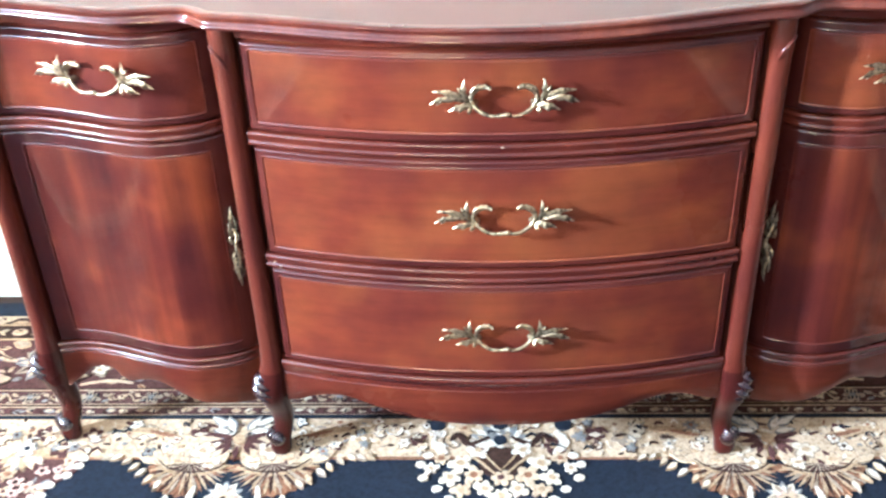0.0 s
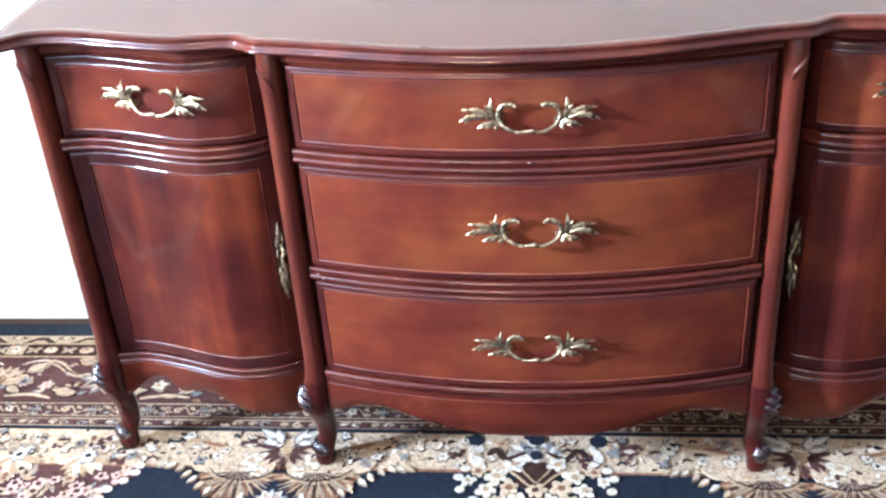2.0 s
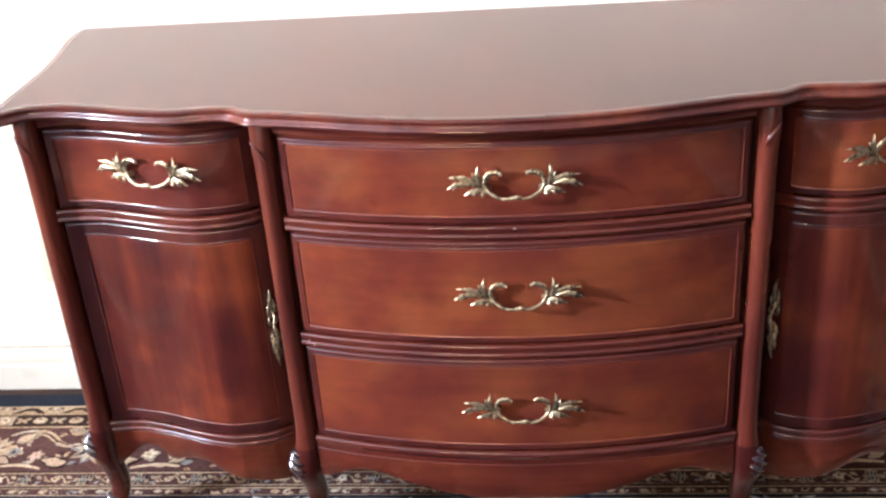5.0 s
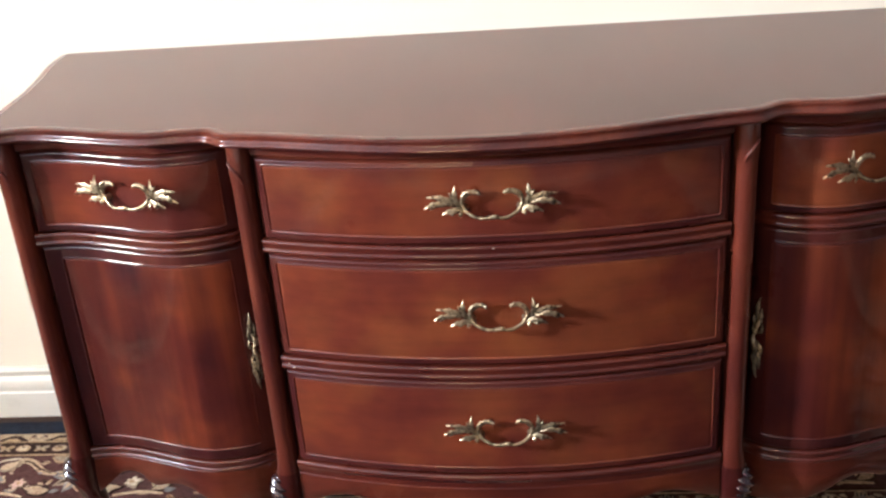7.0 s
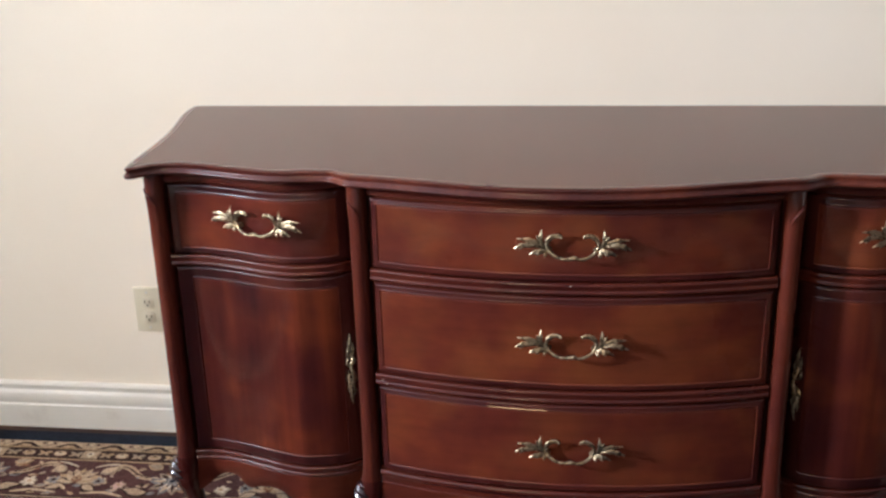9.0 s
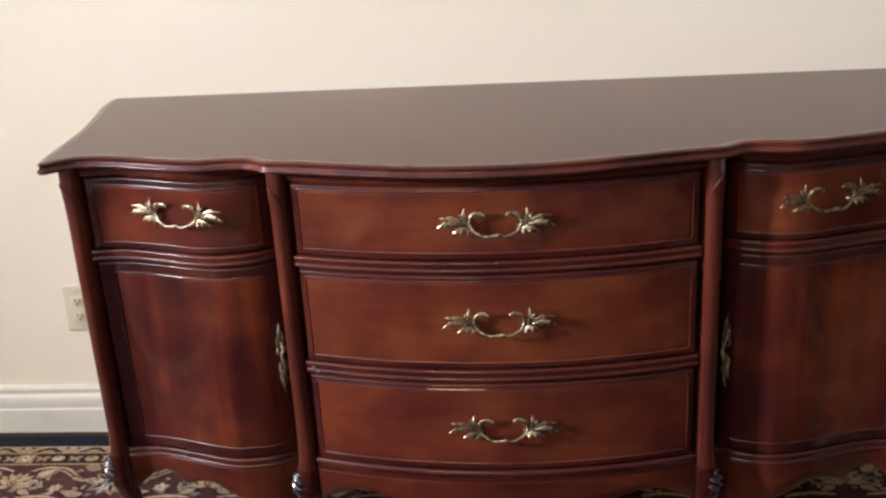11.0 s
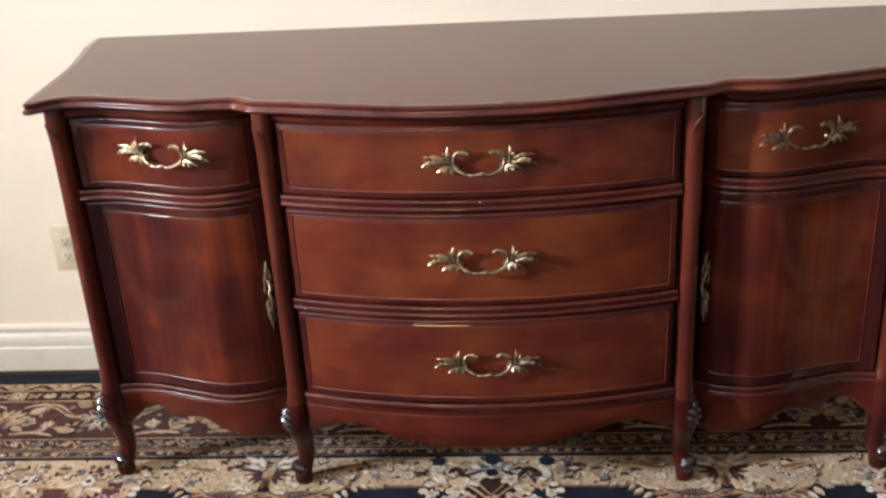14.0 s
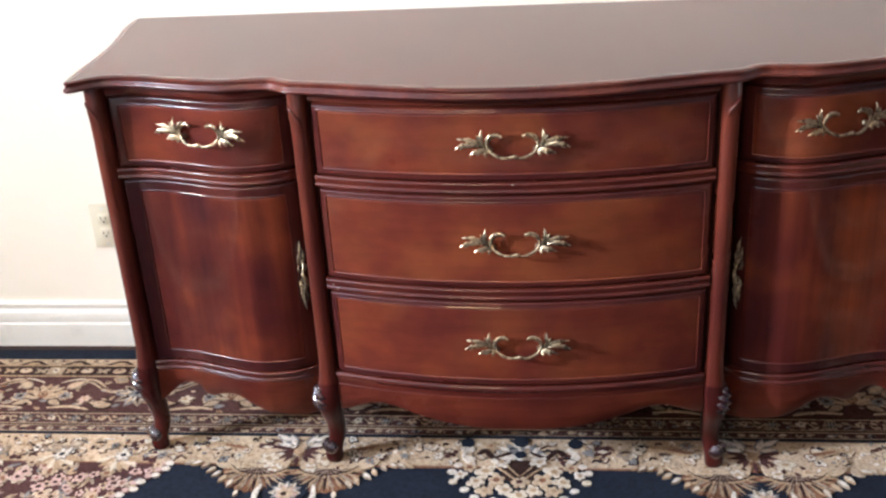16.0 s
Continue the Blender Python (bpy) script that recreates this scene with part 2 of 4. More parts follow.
wall_with_hole("wall_north", "x", WALL, 0.12, RX0 - 0.12, RX1 + 0.12)
# unseen wall, kept dark to lower the fill light
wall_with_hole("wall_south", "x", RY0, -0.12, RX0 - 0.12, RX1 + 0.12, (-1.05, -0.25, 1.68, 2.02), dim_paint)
# deep reveal and high sill added, unseen, to shade the left wall and rug
wall_with_hole("wall_west", "y", RX0, -0.12, RY0, WALL, (-2.48, -1.92, 1.64, 2.40), deep=0.55)
# unseen wall, darkest, so little light returns to the right cabinet
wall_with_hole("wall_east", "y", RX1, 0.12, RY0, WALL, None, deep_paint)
thing("floor", box(bmesh.new(), RX0, RX1, RY0, WALL, RZ0 - 0.1, RZ0), floor_wood, "dark wooden floor under the rug", "floor", kind="structure", smooth=0)
thing("ceiling", box(bmesh.new(), RX0, RX1, RY0, WALL, RZ1, RZ1 + 0.1), ceiling_paint, "plain white ceiling", "ceiling", kind="structure", smooth=0)


def window(name, along, at, a0, a1, z0, z1):
    win = tagged(new(name), "plain white framed window", "window", kind="structure")
    f = 0.05
    for nm, (p, q, r, s) in (("window_frame", (a0, a0 + f, z0, z1)), ("window_frame", (a1 - f, a1, z0, z1)),
                             ("window_frame", (a0 + f, a1 - f, z0, z0 + f)), ("window_frame", (a0 + f, a1 - f, z1 - f, z1))):
        bm = bmesh.new()
        if along == "x":
            box(bm, p, q, at - 0.09, at - 0.05, r, s, 0.004)
        else:
            box(bm, at - 0.09, at - 0.05, p, q, r, s, 0.004)
        part(nm, bm, trim_paint, win)
    bm = bmesh.new()
    if along == "x":
        box(bm, a0 + f, a1 - f, at - 0.074, at - 0.070, z0 + f, z1 - f)
    else:
        box(bm, at - 0.074, at - 0.070, a0 + f, a1 - f, z0 + f, z1 - f)
    pane = part("pane", bm, glass, win)
    pane.visible_shadow = False


window("window_1", "y", RX0 - 0.44, -2.48, -1.92, 1.64, 2.40)

window("window_2", "x", RY0, -1.05, -0.25, 1.68, 2.02)

# baseboard with a stepped and rounded cap
BB = [(0.0, RZ0), (0.017, RZ0), (0.017, 0.047), (0.0145, 0.051), (0.0145, 0.054), (0.016, 0.058), (0.0155, 0.078), (0.013, 0.084),
      (0.009, 0.088), (0.0085, 0.092), (0.011, 0.096), (0.0115, 0.103), (0.008, 0.109), (0.0, 0.111)]


def baseboard(name, a, b, horizontal, at, sign):
    bm = bmesh.new()
    if horizontal:
        loft(bm, [[Vector((x, at + sign * d, z)) for d, z in BB] for x in (a, b)])
    else:
        loft(bm, [[Vector((at + sign * d, y, z)) for d, z in BB] for y in (a, b)])
    thing(name, bm, trim_paint, "white moulded wooden baseboard along the wall", "baseboard", kind="structure", smooth=30)


baseboard("baseboard", RX0, RX1, True, WALL, -1)
baseboard("baseboard", RX0 + 0.02, RX1 - 0.02, True, RY0, 1)
baseboard("baseboard", RY0 + 0.02, WALL - 0.02, False, RX0, 1)
baseboard("baseboard", RY0 + 0.02, WALL - 0.02, False, RX1, -1)


# ---- the wall outlet ----
def wall_outlet(x, z):
    o = tagged(new("wall_outlet"), "ivory plastic duplex wall outlet above the baseboard", "outlet")
    o.location = (x, WALL, z)
    bm = bmesh.new()
    rings = []
    for y, w, h in ((0.0, 0.035, 0.0595), (-0.003, 0.035, 0.0595), (-0.0048, 0.0335, 0.058), (-0.0055, 0.031, 0.0555)):
        rings.append([Vector((sx * w, y, sz * h)) for sx, sz in ((-1, -1), (1, -1), (1, 1), (-1, 1))])
    loft(bm, rings)
    part("cover_plate", bm, ivory, o)
    for zc in (-0.0195, 0.0195):
        bm = bmesh.new()
        ring = [(0.0165 * math.copysign(min(1, abs(math.cos(a)) * 1.15), math.cos(a)), 0.0145 * math.copysign(min(1, abs(math.sin(a)) * 1.25), math.sin(a))) for a in
                [2 * math.pi * k / 24 for k in range(24)]]
        loft(bm, [[Vector((u * s, y, zc + v * s)) for u, v in ring] for y, s in ((-0.0050, 1.0), (-0.0072, 1.0), (-0.0078, 0.95))])
        face = part("socket_face", bm, ivory, o)
        for u, v, w, h in ((-0.0062, 0.003, 0.0011, 0.0040), (0.0062, 0.003, 0.0011, 0.0034), (0.0, -0.0065, 0.0022, 0.0022)):
            part("slot", box(bmesh.new(), u - w, u + w, -0.0083, -0.0076, zc + v - h, zc + v + h), slot_dark, face, smooth=0)
    for zc in (-0.047, 0.047):
        bm = bmesh.new()
        tube(bm, [Vector((0, -0.0045, zc)), Vector((0, -0.0066, zc)), Vector((0, -0.0070, zc))], [0.0034, 0.0034, 0.0024], 10, normal=(0, 0, 1))
        part("screw", bm, steel, o)


wall_outlet(-1.046, 0.321)

# ---- the sideboard ----
side_y = curve_value([(0.395, -0.448), (0.405, -0.460), (0.42, -0.473), (0.44, -0.485), (0.465, -0.493), (0.49, -0.497), (0.515, -0.499), (0.56, -0.490),
                      (0.61, -0.473), (0.66, -0.457), (0.705, -0.448), (0.745, -0.450), (0.78, -0.458)])


def front_y(x):
    """The plan of the cabinet's serpentine front."""
    a = abs(x)
    return -0.586 + 0.052 * (a / 0.355) ** 2 if a < 0.376 else side_y(a) - 0.012


sideboard = tagged(new("sideboard"), "glossy dark mahogany serpentine sideboard with brass pulls on cabriole legs", "sideboard")


def axis_lines(a, b, marks, step):
    """Positions from a to b, close together near the ends and near the marks."""
    out = {a, b}
    for e, s in ((a, 1), (b, -1)):
        out |= {e + s * d for d in (0.001, 0.0022, 0.0035, 0.005, 0.007)}
    for mk in marks:
        out |= {mk + s * d for s in (-1, 1) for d in (0, 0.0008, 0.0018, 0.003, 0.0045, 0.006, 0.0075, 0.0095, 0.012, 0.015)}
    n = max(2, int((b - a) / step))
    for k in range(1, n):
        v = a + (b - a) * k / n
        if all(abs(v - o) > step * 0.3 for o in out):
            out.add(v)
    return sorted(o for o in out if a <= o <= b)


def front_panel(x0, x1, z0, z1, inset, thick=0.018, proud=0.0, radius=0.004, banded=False):
    """A drawer or door front that follows the plan, with rounded edges and an inset bead line; inset: (x0, x1, z0, z1)."""
    i0, i1, j0, j1 = inset
    xs = axis_lines(x0, x1, (i0, i1), 0.012)
    zs = axis_lines(z0, z1, (j0, j1), 0.03)
    bm = bmesh.new()

    def height(x, z):
        e = min(x - x0, x1 - x, z - z0, z1 - z)
        h = -0.0045 * max(0.0, 1 - e / 0.005) ** 2
        cx, cz, hw, hh = (i0 + i1) / 2, (j0 + j1) / 2, (i1 - i0) / 2 - radius, (j1 - j0) / 2 - radius
        qx, qz = abs(x - cx) - hw, abs(z - cz) - hh
        s = math.hypot(max(qx, 0), max(qz, 0)) + min(max(qx, qz), 0) - radius
        h += 0.0011 * math.exp(-(s / 0.0011) ** 2) - 0.0009 * math.exp(-((s + 0.0024) / 0.0011) ** 2)
        return h + proud

    grid = [[bm.verts.new((x, front_y(x) - height(x, z), z)) for z in zs] for x in xs]
    back = [[bm.verts.new((x, front_y(x) + thick, z)) for z in (z0, z1)] for x in xs]
    for a in range(len(xs) - 1):
        for b in range(len(zs) - 1):
            f = bm.faces.new((grid[a][b], grid[a + 1][b], grid[a + 1][b + 1], grid[a][b + 1]))
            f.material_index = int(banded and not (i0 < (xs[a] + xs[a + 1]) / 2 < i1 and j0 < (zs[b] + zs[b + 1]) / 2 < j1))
        bm.faces.new((back[a][0], back[a + 1][0], grid[a + 1][0], grid[a][0]))
        bm.faces.new((back[a][1], back[a + 1][1], grid[a + 1][-1], grid[a][-1]))
        bm.faces.new((back[a][0], back[a][1], back[a + 1][1], back[a + 1][0]))
    for c in (0, -1):
        bm.faces.new([back[c][0]] + grid[c] + [back[c][1]])
    return bm


def sweep(x0, x1, profile, n=60):
    """A moulding whose profile (out, z) follows the plan."""
    bm = bmesh.new()
    loft(bm, [[Vector((x, front_y(x) - d, z)) for d, z in profile] for x in [x0 + (x1 - x0) * k / n for k in range(n + 1)]])
    return bm


def apron(x0, x1, top, edge, n=80):
    bm = bmesh.new()
    rings = []
    for k in range(n + 1):
        x = x0 + (x1 - x0) * k / n
        b, y = edge(abs(x)), front_y(x)
        rings.append([Vector((x, y + d, z)) for d, z in ((0.02, top), (0.002, top), (0.0, top - 0.002), (-0.001, (top + b) / 2), (0.0, b + 0.004), (0.003, b), (0.02, b))])
    loft(bm, rings)
    return bm


def leaf(bm, a, b, c, wide, thick, out=0.0):
    """A curved pointed leaf from a over b to c in the (x, z) plane, with a raised midrib."""
    n = 9
    left, right, rib, under = [], [], [], []
    for k in range(n + 1):
        t = k / n
        p = Vector(a) * (1 - t) ** 2 + Vector(b) * 2 * t * (1 - t) + Vector(c) * t * t
        d = (Vector(b) - Vector(a)) * (1 - t) + (Vector(c) - Vector(b)) * t
        nrm = Vector((-d.y, d.x)).normalized()
        w = wide * (0.25 + 0.75 * math.sin(math.pi * min(1, t * 0.85 + 0.12)) ** 0.8) * (1 - 0.85 * t ** 9) * (1 + 0.22 * math.sin(t * 21))
        lift = out + 0.006 * math.sin(math.pi * t * 0.8)
        left.append(Vector((p.x + nrm.x * w, -lift, p.y + nrm.y * w)))
        right.append(Vector((p.x - nrm.x * w, -lift, p.y - nrm.y * w)))
        rib.append(Vector((p.x, -lift - thick * (1 - 0.6 * t), p.y)))
        under.append(Vector((p.x, -lift + thick * 0.7, p.y)))
    loft(bm, [[l, r, q, u] for l, r, q, u in zip(left, rib, right, under)])


def bail_pull():
    """A leafy bail pull: two sprays of leaves joined by a drooping bail, its lowest point at the origin."""
    bm = bmesh.new()
    X, H = 0.0010, 0.00084
    for s in (-1, 1):
        def P(x, z):
            return (s * x * X, z * H)
        # the leaf that curls in over the bail
        line = smooth_line([(s * x * X, -o, z * H) for x, z, o in ((38, 12, 0.011), (43, 21, 0.010), (43, 32, 0.010), (38, 41, 0.010), (30, 46, 0.010), (22, 46, 0.011), (18, 42, 0.012))], 5)
        n = len(line)
        tube(bm, line, [0.0016 + 0.0025 * math.sin(math.pi * (k / n) ** 1.25) + 0.0007 * math.sin(k * 1.7) for k in range(n)], 8, 0.7)
        leaf(bm, P(43, 26), P(46, 47), P(30, 52), 0.0024, 0.0022, 0.009)
        # the bail
        line = smooth_line([(s * x * X, -o, z * H) for x, z, o in ((41, 16, 0.010), (35, 9, 0.013), (27, 4, 0.017), (17, 1.5, 0.020), (7, 2, 0.021), (0, 4, 0.021))], 5)
        tube(bm, line, [0.0032 - 0.0013 * k / len(line) for k in range(len(line))], 8)
        # leaves: upright with a side lobe, two outer ones, and the lobed skirt below
        for a, b, c, wd, th, out in (((47, 15), (57, 34), (52, 60), 4.0, 0.0026, 0.007), ((52, 34), (58, 40), (61, 48), 2.4, 0.002, 0.008),
                                     ((44, 14), (62, 42), (95, 39), 5.0, 0.0028, 0.006), ((54, 22), (80, 36), (99, 18), 4.6, 0.0028, 0.008), ((74, 31), (84, 28), (90, 17), 2.8, 0.002, 0.009),
                                     ((40, 12), (56, 20), (74, 6), 4.6, 0.0026, 0.008), ((42, 12), (48, 9), (46, 1), 3.0, 0.002, 0.009), ((52, 14), (58, 12), (60, 4), 3.0, 0.002, 0.009)):
            leaf(bm, P(*a), P(*b), P(*c), wd * 0.001, th, out)
        # the post behind
        tube(bm, [Vector((s * 0.040, 0.0, 0.012)), Vector((s * 0.040, -0.006, 0.012)), Vector((s * 0.039, -0.012, 0.011))], [0.0055, 0.0045, 0.003], 8, normal=(0, 0, 1))
    tube(bm, smooth_line([(-0.010, -0.0205, 0.0016), (-0.004, -0.022, 0.0028), (0.003, -0.0225, 0.0042), (0.009, -0.021, 0.0036)], 3), [0.0020, 0.0026, 0.0033, 0.0030, 0.0027, 0.0032, 0.0034, 0.0030, 0.0026, 0.0018], 8)
    return bm


def door_pull():
    """An upright leafy plate with a small bail, its middle at the origin."""
    bm = bmesh.new()
    for s in (-1, 1):
        leaf(bm, (0, 0.030 * s), (-0.0043, 0.048 * s), (0.0014, 0.074 * s), 0.0037, 0.003, 0.001)
        leaf(bm, (0, 0.022 * s), (0.0072, 0.036 * s), (0.0050, 0.056 * s), 0.0030, 0.003, 0.001)
        leaf(bm, (0, 0.020 * s), (-0.0086, 0.028 * s), (-0.0058, 0.047 * s), 0.0030, 0.003, 0.001)
        leaf(bm, (0, 0.010 * s), (0.0094, 0.012 * s), (0.0072, 0.028 * s), 0.0029, 0.003, 0.001)
        leaf(bm, (0, 0.008 * s), (-0.0101, 0.010 * s), (-0.0065, 0.026 * s), 0.0029, 0.003, 0.001)
    line = smooth_line([(0, -0.003, 0.034), (0.002, -0.010, 0.026), (-0.003, -0.015, 0.008), (0.001, -0.016, -0.010), (0.0, -0.011, -0.026), (0, -0.003, -0.034)], 5)
    tube(bm, line, [0.0026 + 0.002 * math.exp(-((k - 14) / 4) ** 2) for k in range(len(line))], 8, normal=(1, 0, 0))
    return bm


pull_mesh = finish(bail_pull(), "pull", brass, 50)
door_pull_mesh = finish(door_pull(), "pull", brass, 50)


def hang(mesh, x, z, parent, label):
    ob = new("pull", mesh)
    slope = (front_y(x + 0.01) - front_y(x - 0.01)) / 0.02
    ob.matrix_basis = Matrix.Translation((x, front_y(x) - 0.0005, z)) @ Matrix.Rotation(math.atan(slope), 4, "Z")
    ob.parent = parent
    tagged(ob, label)
    return ob


# carcass behind the fronts
bm = bmesh.new()
plan = [(x, front_y(x) + 0.0165) for x in np.linspace(-0.772, 0.772, 120)]
plan = [(-0.786, -0.43)] + plan + [(0.786, -0.43), (0.786, -0.022), (-0.786, -0.022)]
loft(bm, [[Vector((x, y, z)) for x, y in plan] for z in (0.205, 0.8125)])
part("body", bm, wood_in, sideboard, "dark inner carcass", smooth=30)
for s in (-1, 1):
    part("side_panel", box(bmesh.new(), min(s * 0.786, s * 0.794), max(s * 0.786, s * 0.794), -0.43, -0.022, 0.17, 0.8125, 0.002), wood_v, sideboard)

# the top slab with its moulded edge
HALF = [(0, -0.628), (0.07, -0.626), (0.14, -0.617), (0.20, -0.604), (0.26, -0.588), (0.32, -0.572), (0.365, -0.563), (0.388, -0.558), (0.402, -0.549), (0.414, -0.539),
        (0.43, -0.532), (0.465, -0.533), (0.51, -0.537), (0.555, -0.530), (0.61, -0.514), (0.66, -0.498), (0.705, -0.487), (0.74, -0.487), (0.765, -0.496), (0.783, -0.512),
        (0.797, -0.522), (0.808, -0.520), (0.814, -0.506), (0.818, -0.47), (0.822, -0.41), (0.827, -0.33), (0.836, -0.24), (0.850, -0.16), (0.866, -0.08), (0.872, -0.030),
        (0.872, 0.012), (0.862, 0.024)]
half = [(p.x, p.y) for p in smooth_line([(a, b, 0) for a, b in HALF], 4)]
outline = [(-x, y) for x, y in reversed(half[1:])] + half


def corner_room(pts):
    """How far each point of the outline may move inwards, by its radius of curvature."""
    n, room = len(pts), []
    for i in range(n):
        a, b, c = (Vector(pts[min(max(j, 0), n - 1)]) for j in (i - 2, i, i + 2))
        cross = (b - a).cross(c - b)
        ab, bc, ca = (b - a).length, (c - b).length, (a - c).length
        room.append(ab * bc * ca / (2 * cross) * 0.75 if cross > 1e-9 else 1.0)
    room = [min(room[max(0, i - 3):i + 4]) for i in range(n)]
    return [sum(min(r, 0.02) for r in room[max(0, i - 3):i + 4]) / len(room[max(0, i - 3):i + 4]) for i in range(n)]


ROOM = corner_room(outline)


def offset_ring(pts, d0, z):
    out = []
    n = len(pts)
    for i, (x, y) in enumerate(pts):
        (ax, ay), (bx, by) = pts[max(i - 1, 0)], pts[min(i + 1, n - 1)]
        t = Vector((bx - ax, by - ay)).normalized()
        d = max(d0, -ROOM[i])
        out.append(Vector((x + t.y * d, min(y - t.x * d, 0.024), z)))
    return out


EDGE = [(-0.018, 0.8165), (-0.0065, 0.8165), (-0.0026, 0.8172), (-0.0006, 0.8190), (0.0, 0.8212), (-0.0008, 0.8234), (-0.0026, 0.8248), (-0.0040, 0.8262), (-0.0047, 0.8290),
        (-0.0043, 0.8318), (-0.0030, 0.8332), (-0.0030, 0.8350), (-0.0046, 0.8368), (-0.0080, 0.8378), (-0.0120, 0.838), (-0.0175, 0.838)]
bm = bmesh.new()
loft(bm, [offset_ring(outline, d, z) for d, z in EDGE], close_ends=False, mat=1)
for d, z in (EDGE[0], EDGE[-1]):
    bm.faces.new([bm.verts.new(p) for p in offset_ring(outline, d, z)])
part("top", bm, [wood_top, wood_post], sideboard, "polished serpentine top with a moulded edge", smooth=35)

# drawers, rails and doors
Z = dict(d1=(0.659, 0.7925, 0.672, 0.783), d2=(0.451, 0.631, 0.463, 0.619), d3=(0.243, 0.421, 0.256, 0.410))
for key, pull_z in (("d1", 0.7085), ("d2", 0.5245), ("d3", 0.3145)):
    z0, z1, j0, j1 = Z[key]
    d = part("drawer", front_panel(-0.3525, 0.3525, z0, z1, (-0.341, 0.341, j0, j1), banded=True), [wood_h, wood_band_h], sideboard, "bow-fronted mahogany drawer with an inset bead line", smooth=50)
    hang(pull_mesh, 0.006, pull_z, d, "antique brass bail pull with leaf sprays")
BEAD = [(-0.018, 0.0), (-0.004, 0.0), (0.0010, 0.0008), (0.0030, 0.0026), (0.0035, 0.0045), (0.0031, 0.0062), (0.0020, 0.0073), (0.0012, 0.0080), (0.0011, 0.0128),
        (0.0018, 0.0138), (0.0028, 0.0160), (0.0024, 0.0185), (0.0002, 0.0205), (-0.004, 0.0210), (-0.018, 0.0210)]


SINGLE = [(-0.018, 0.0), (-0.004, 0.0), (0.0002, 0.0006), (0.0004, 0.0040), (0.0005, 0.0090), (0.0016, 0.0112), (0.0034, 0.0135), (0.0038, 0.0162),
          (0.0030, 0.0188), (0.0005, 0.0206), (-0.004, 0.0210), (-0.018, 0.0210)]


def bead_at(z, size=1.0, shape=BEAD):
    return [(d, z + h * size) for d, h in shape]


for z, size in ((0.6345, 1.1), (0.4245, 1.15), (0.2145, 1.25)):
    rail = part("rail", sweep(-0.358, 0.358, bead_at(z, size, SINGLE if z < 0.3 else BEAD)), wood_rail, sideboard, "beaded curved rail")
    for nx, nz in {0.6345: ((0.004, 0.0195),), 0.4245: ((-0.343, 0.014), (-0.335, 0.006))}.get(z, ()):
        bm = bmesh.new()
        y = front_y(nx) - 0.0038
        tube(bm, [Vector((nx - 0.0022, y, z + nz)), Vector((nx, y - 0.0006, z + nz + 0.0004)), Vector((nx + 0.002, y, z + nz))], [0.0004, 0.0010, 0.0004], 6)
        part("chip", bm, pale_wood, rail, "pale chip in the lacquer")
apron_mid = curve_value([(0, 0.141), (0.074, 0.142), (0.147, 0.151), (0.195, 0.163), (0.239, 0.176), (0.275, 0.180), (0.306, 0.172), (0.335, 0.158), (0.36, 0.150)])
apron_side = curve_value([(0.39, 0.108), (0.43, 0.112), (0.47, 0.119), (0.51, 0.126), (0.547, 0.140), (0.572, 0.153), (0.595, 0.157), (0.623, 0.151), (0.644, 0.143),
                          (0.660, 0.147), (0.673, 0.163), (0.696, 0.168), (0.717, 0.160), (0.736, 0.144), (0.756, 0.128), (0.775, 0.12)])
part("apron", apron(-0.358, 0.358, 0.2150, apron_mid), wood_apron, sideboard, "scalloped mahogany apron")
for s in (-1, 1):
    def span(a, b):
        return (min(s * a, s * b), max(s * a, s * b))
    x0, x1 = span(0.404, 0.755)
    i0, i1 = span(0.424, 0.738)
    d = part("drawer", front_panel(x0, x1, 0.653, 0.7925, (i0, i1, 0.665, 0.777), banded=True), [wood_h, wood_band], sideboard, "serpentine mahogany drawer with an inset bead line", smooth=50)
    hang(pull_mesh, -0.569 if s < 0 else 0.574, 0.7110 if s < 0 else 0.7080, d, "antique brass bail pull with leaf sprays")
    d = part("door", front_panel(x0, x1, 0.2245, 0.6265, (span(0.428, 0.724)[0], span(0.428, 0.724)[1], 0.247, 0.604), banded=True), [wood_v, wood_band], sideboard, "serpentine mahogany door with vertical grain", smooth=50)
    hang(door_pull_mesh, s * 0.4185, 0.430, d, "slender antique brass door pull with leaves")
    part("rail", sweep(*span(0.396, 0.760), bead_at(0.6285, 1.08)), wood_rail, sideboard, "double-beaded curved rail")
    part("rail", sweep(*span(0.396, 0.760), bead_at(0.2005, 1.08)), wood_rail, sideboard, "double-beaded curved rail")
    part("apron", apron(*span(0.396, 0.762), 0.2010, apron_side), wood_apron, sideboard, "scalloped mahogany apron")

# hollow moulding under the overhanging top
COVE = [(-0.016, 0.7945), (-0.005, 0.7945), (-0.003, 0.7960), (-0.003, 0.8050), (-0.0005, 0.8090), (0.0040, 0.8112), (0.0052, 0.8122), (0.0085, 0.8150), (0.0140, 0.8170), (-0.016, 0.8170)]
part("cove_moulding", sweep(-0.358, 0.358, COVE), wood_rail, sideboard)
for a, b in ((-0.760, -0.396), (0.396, 0.760)):
    part("cove_moulding", sweep(a, b, COVE), wood_rail, sideboard)

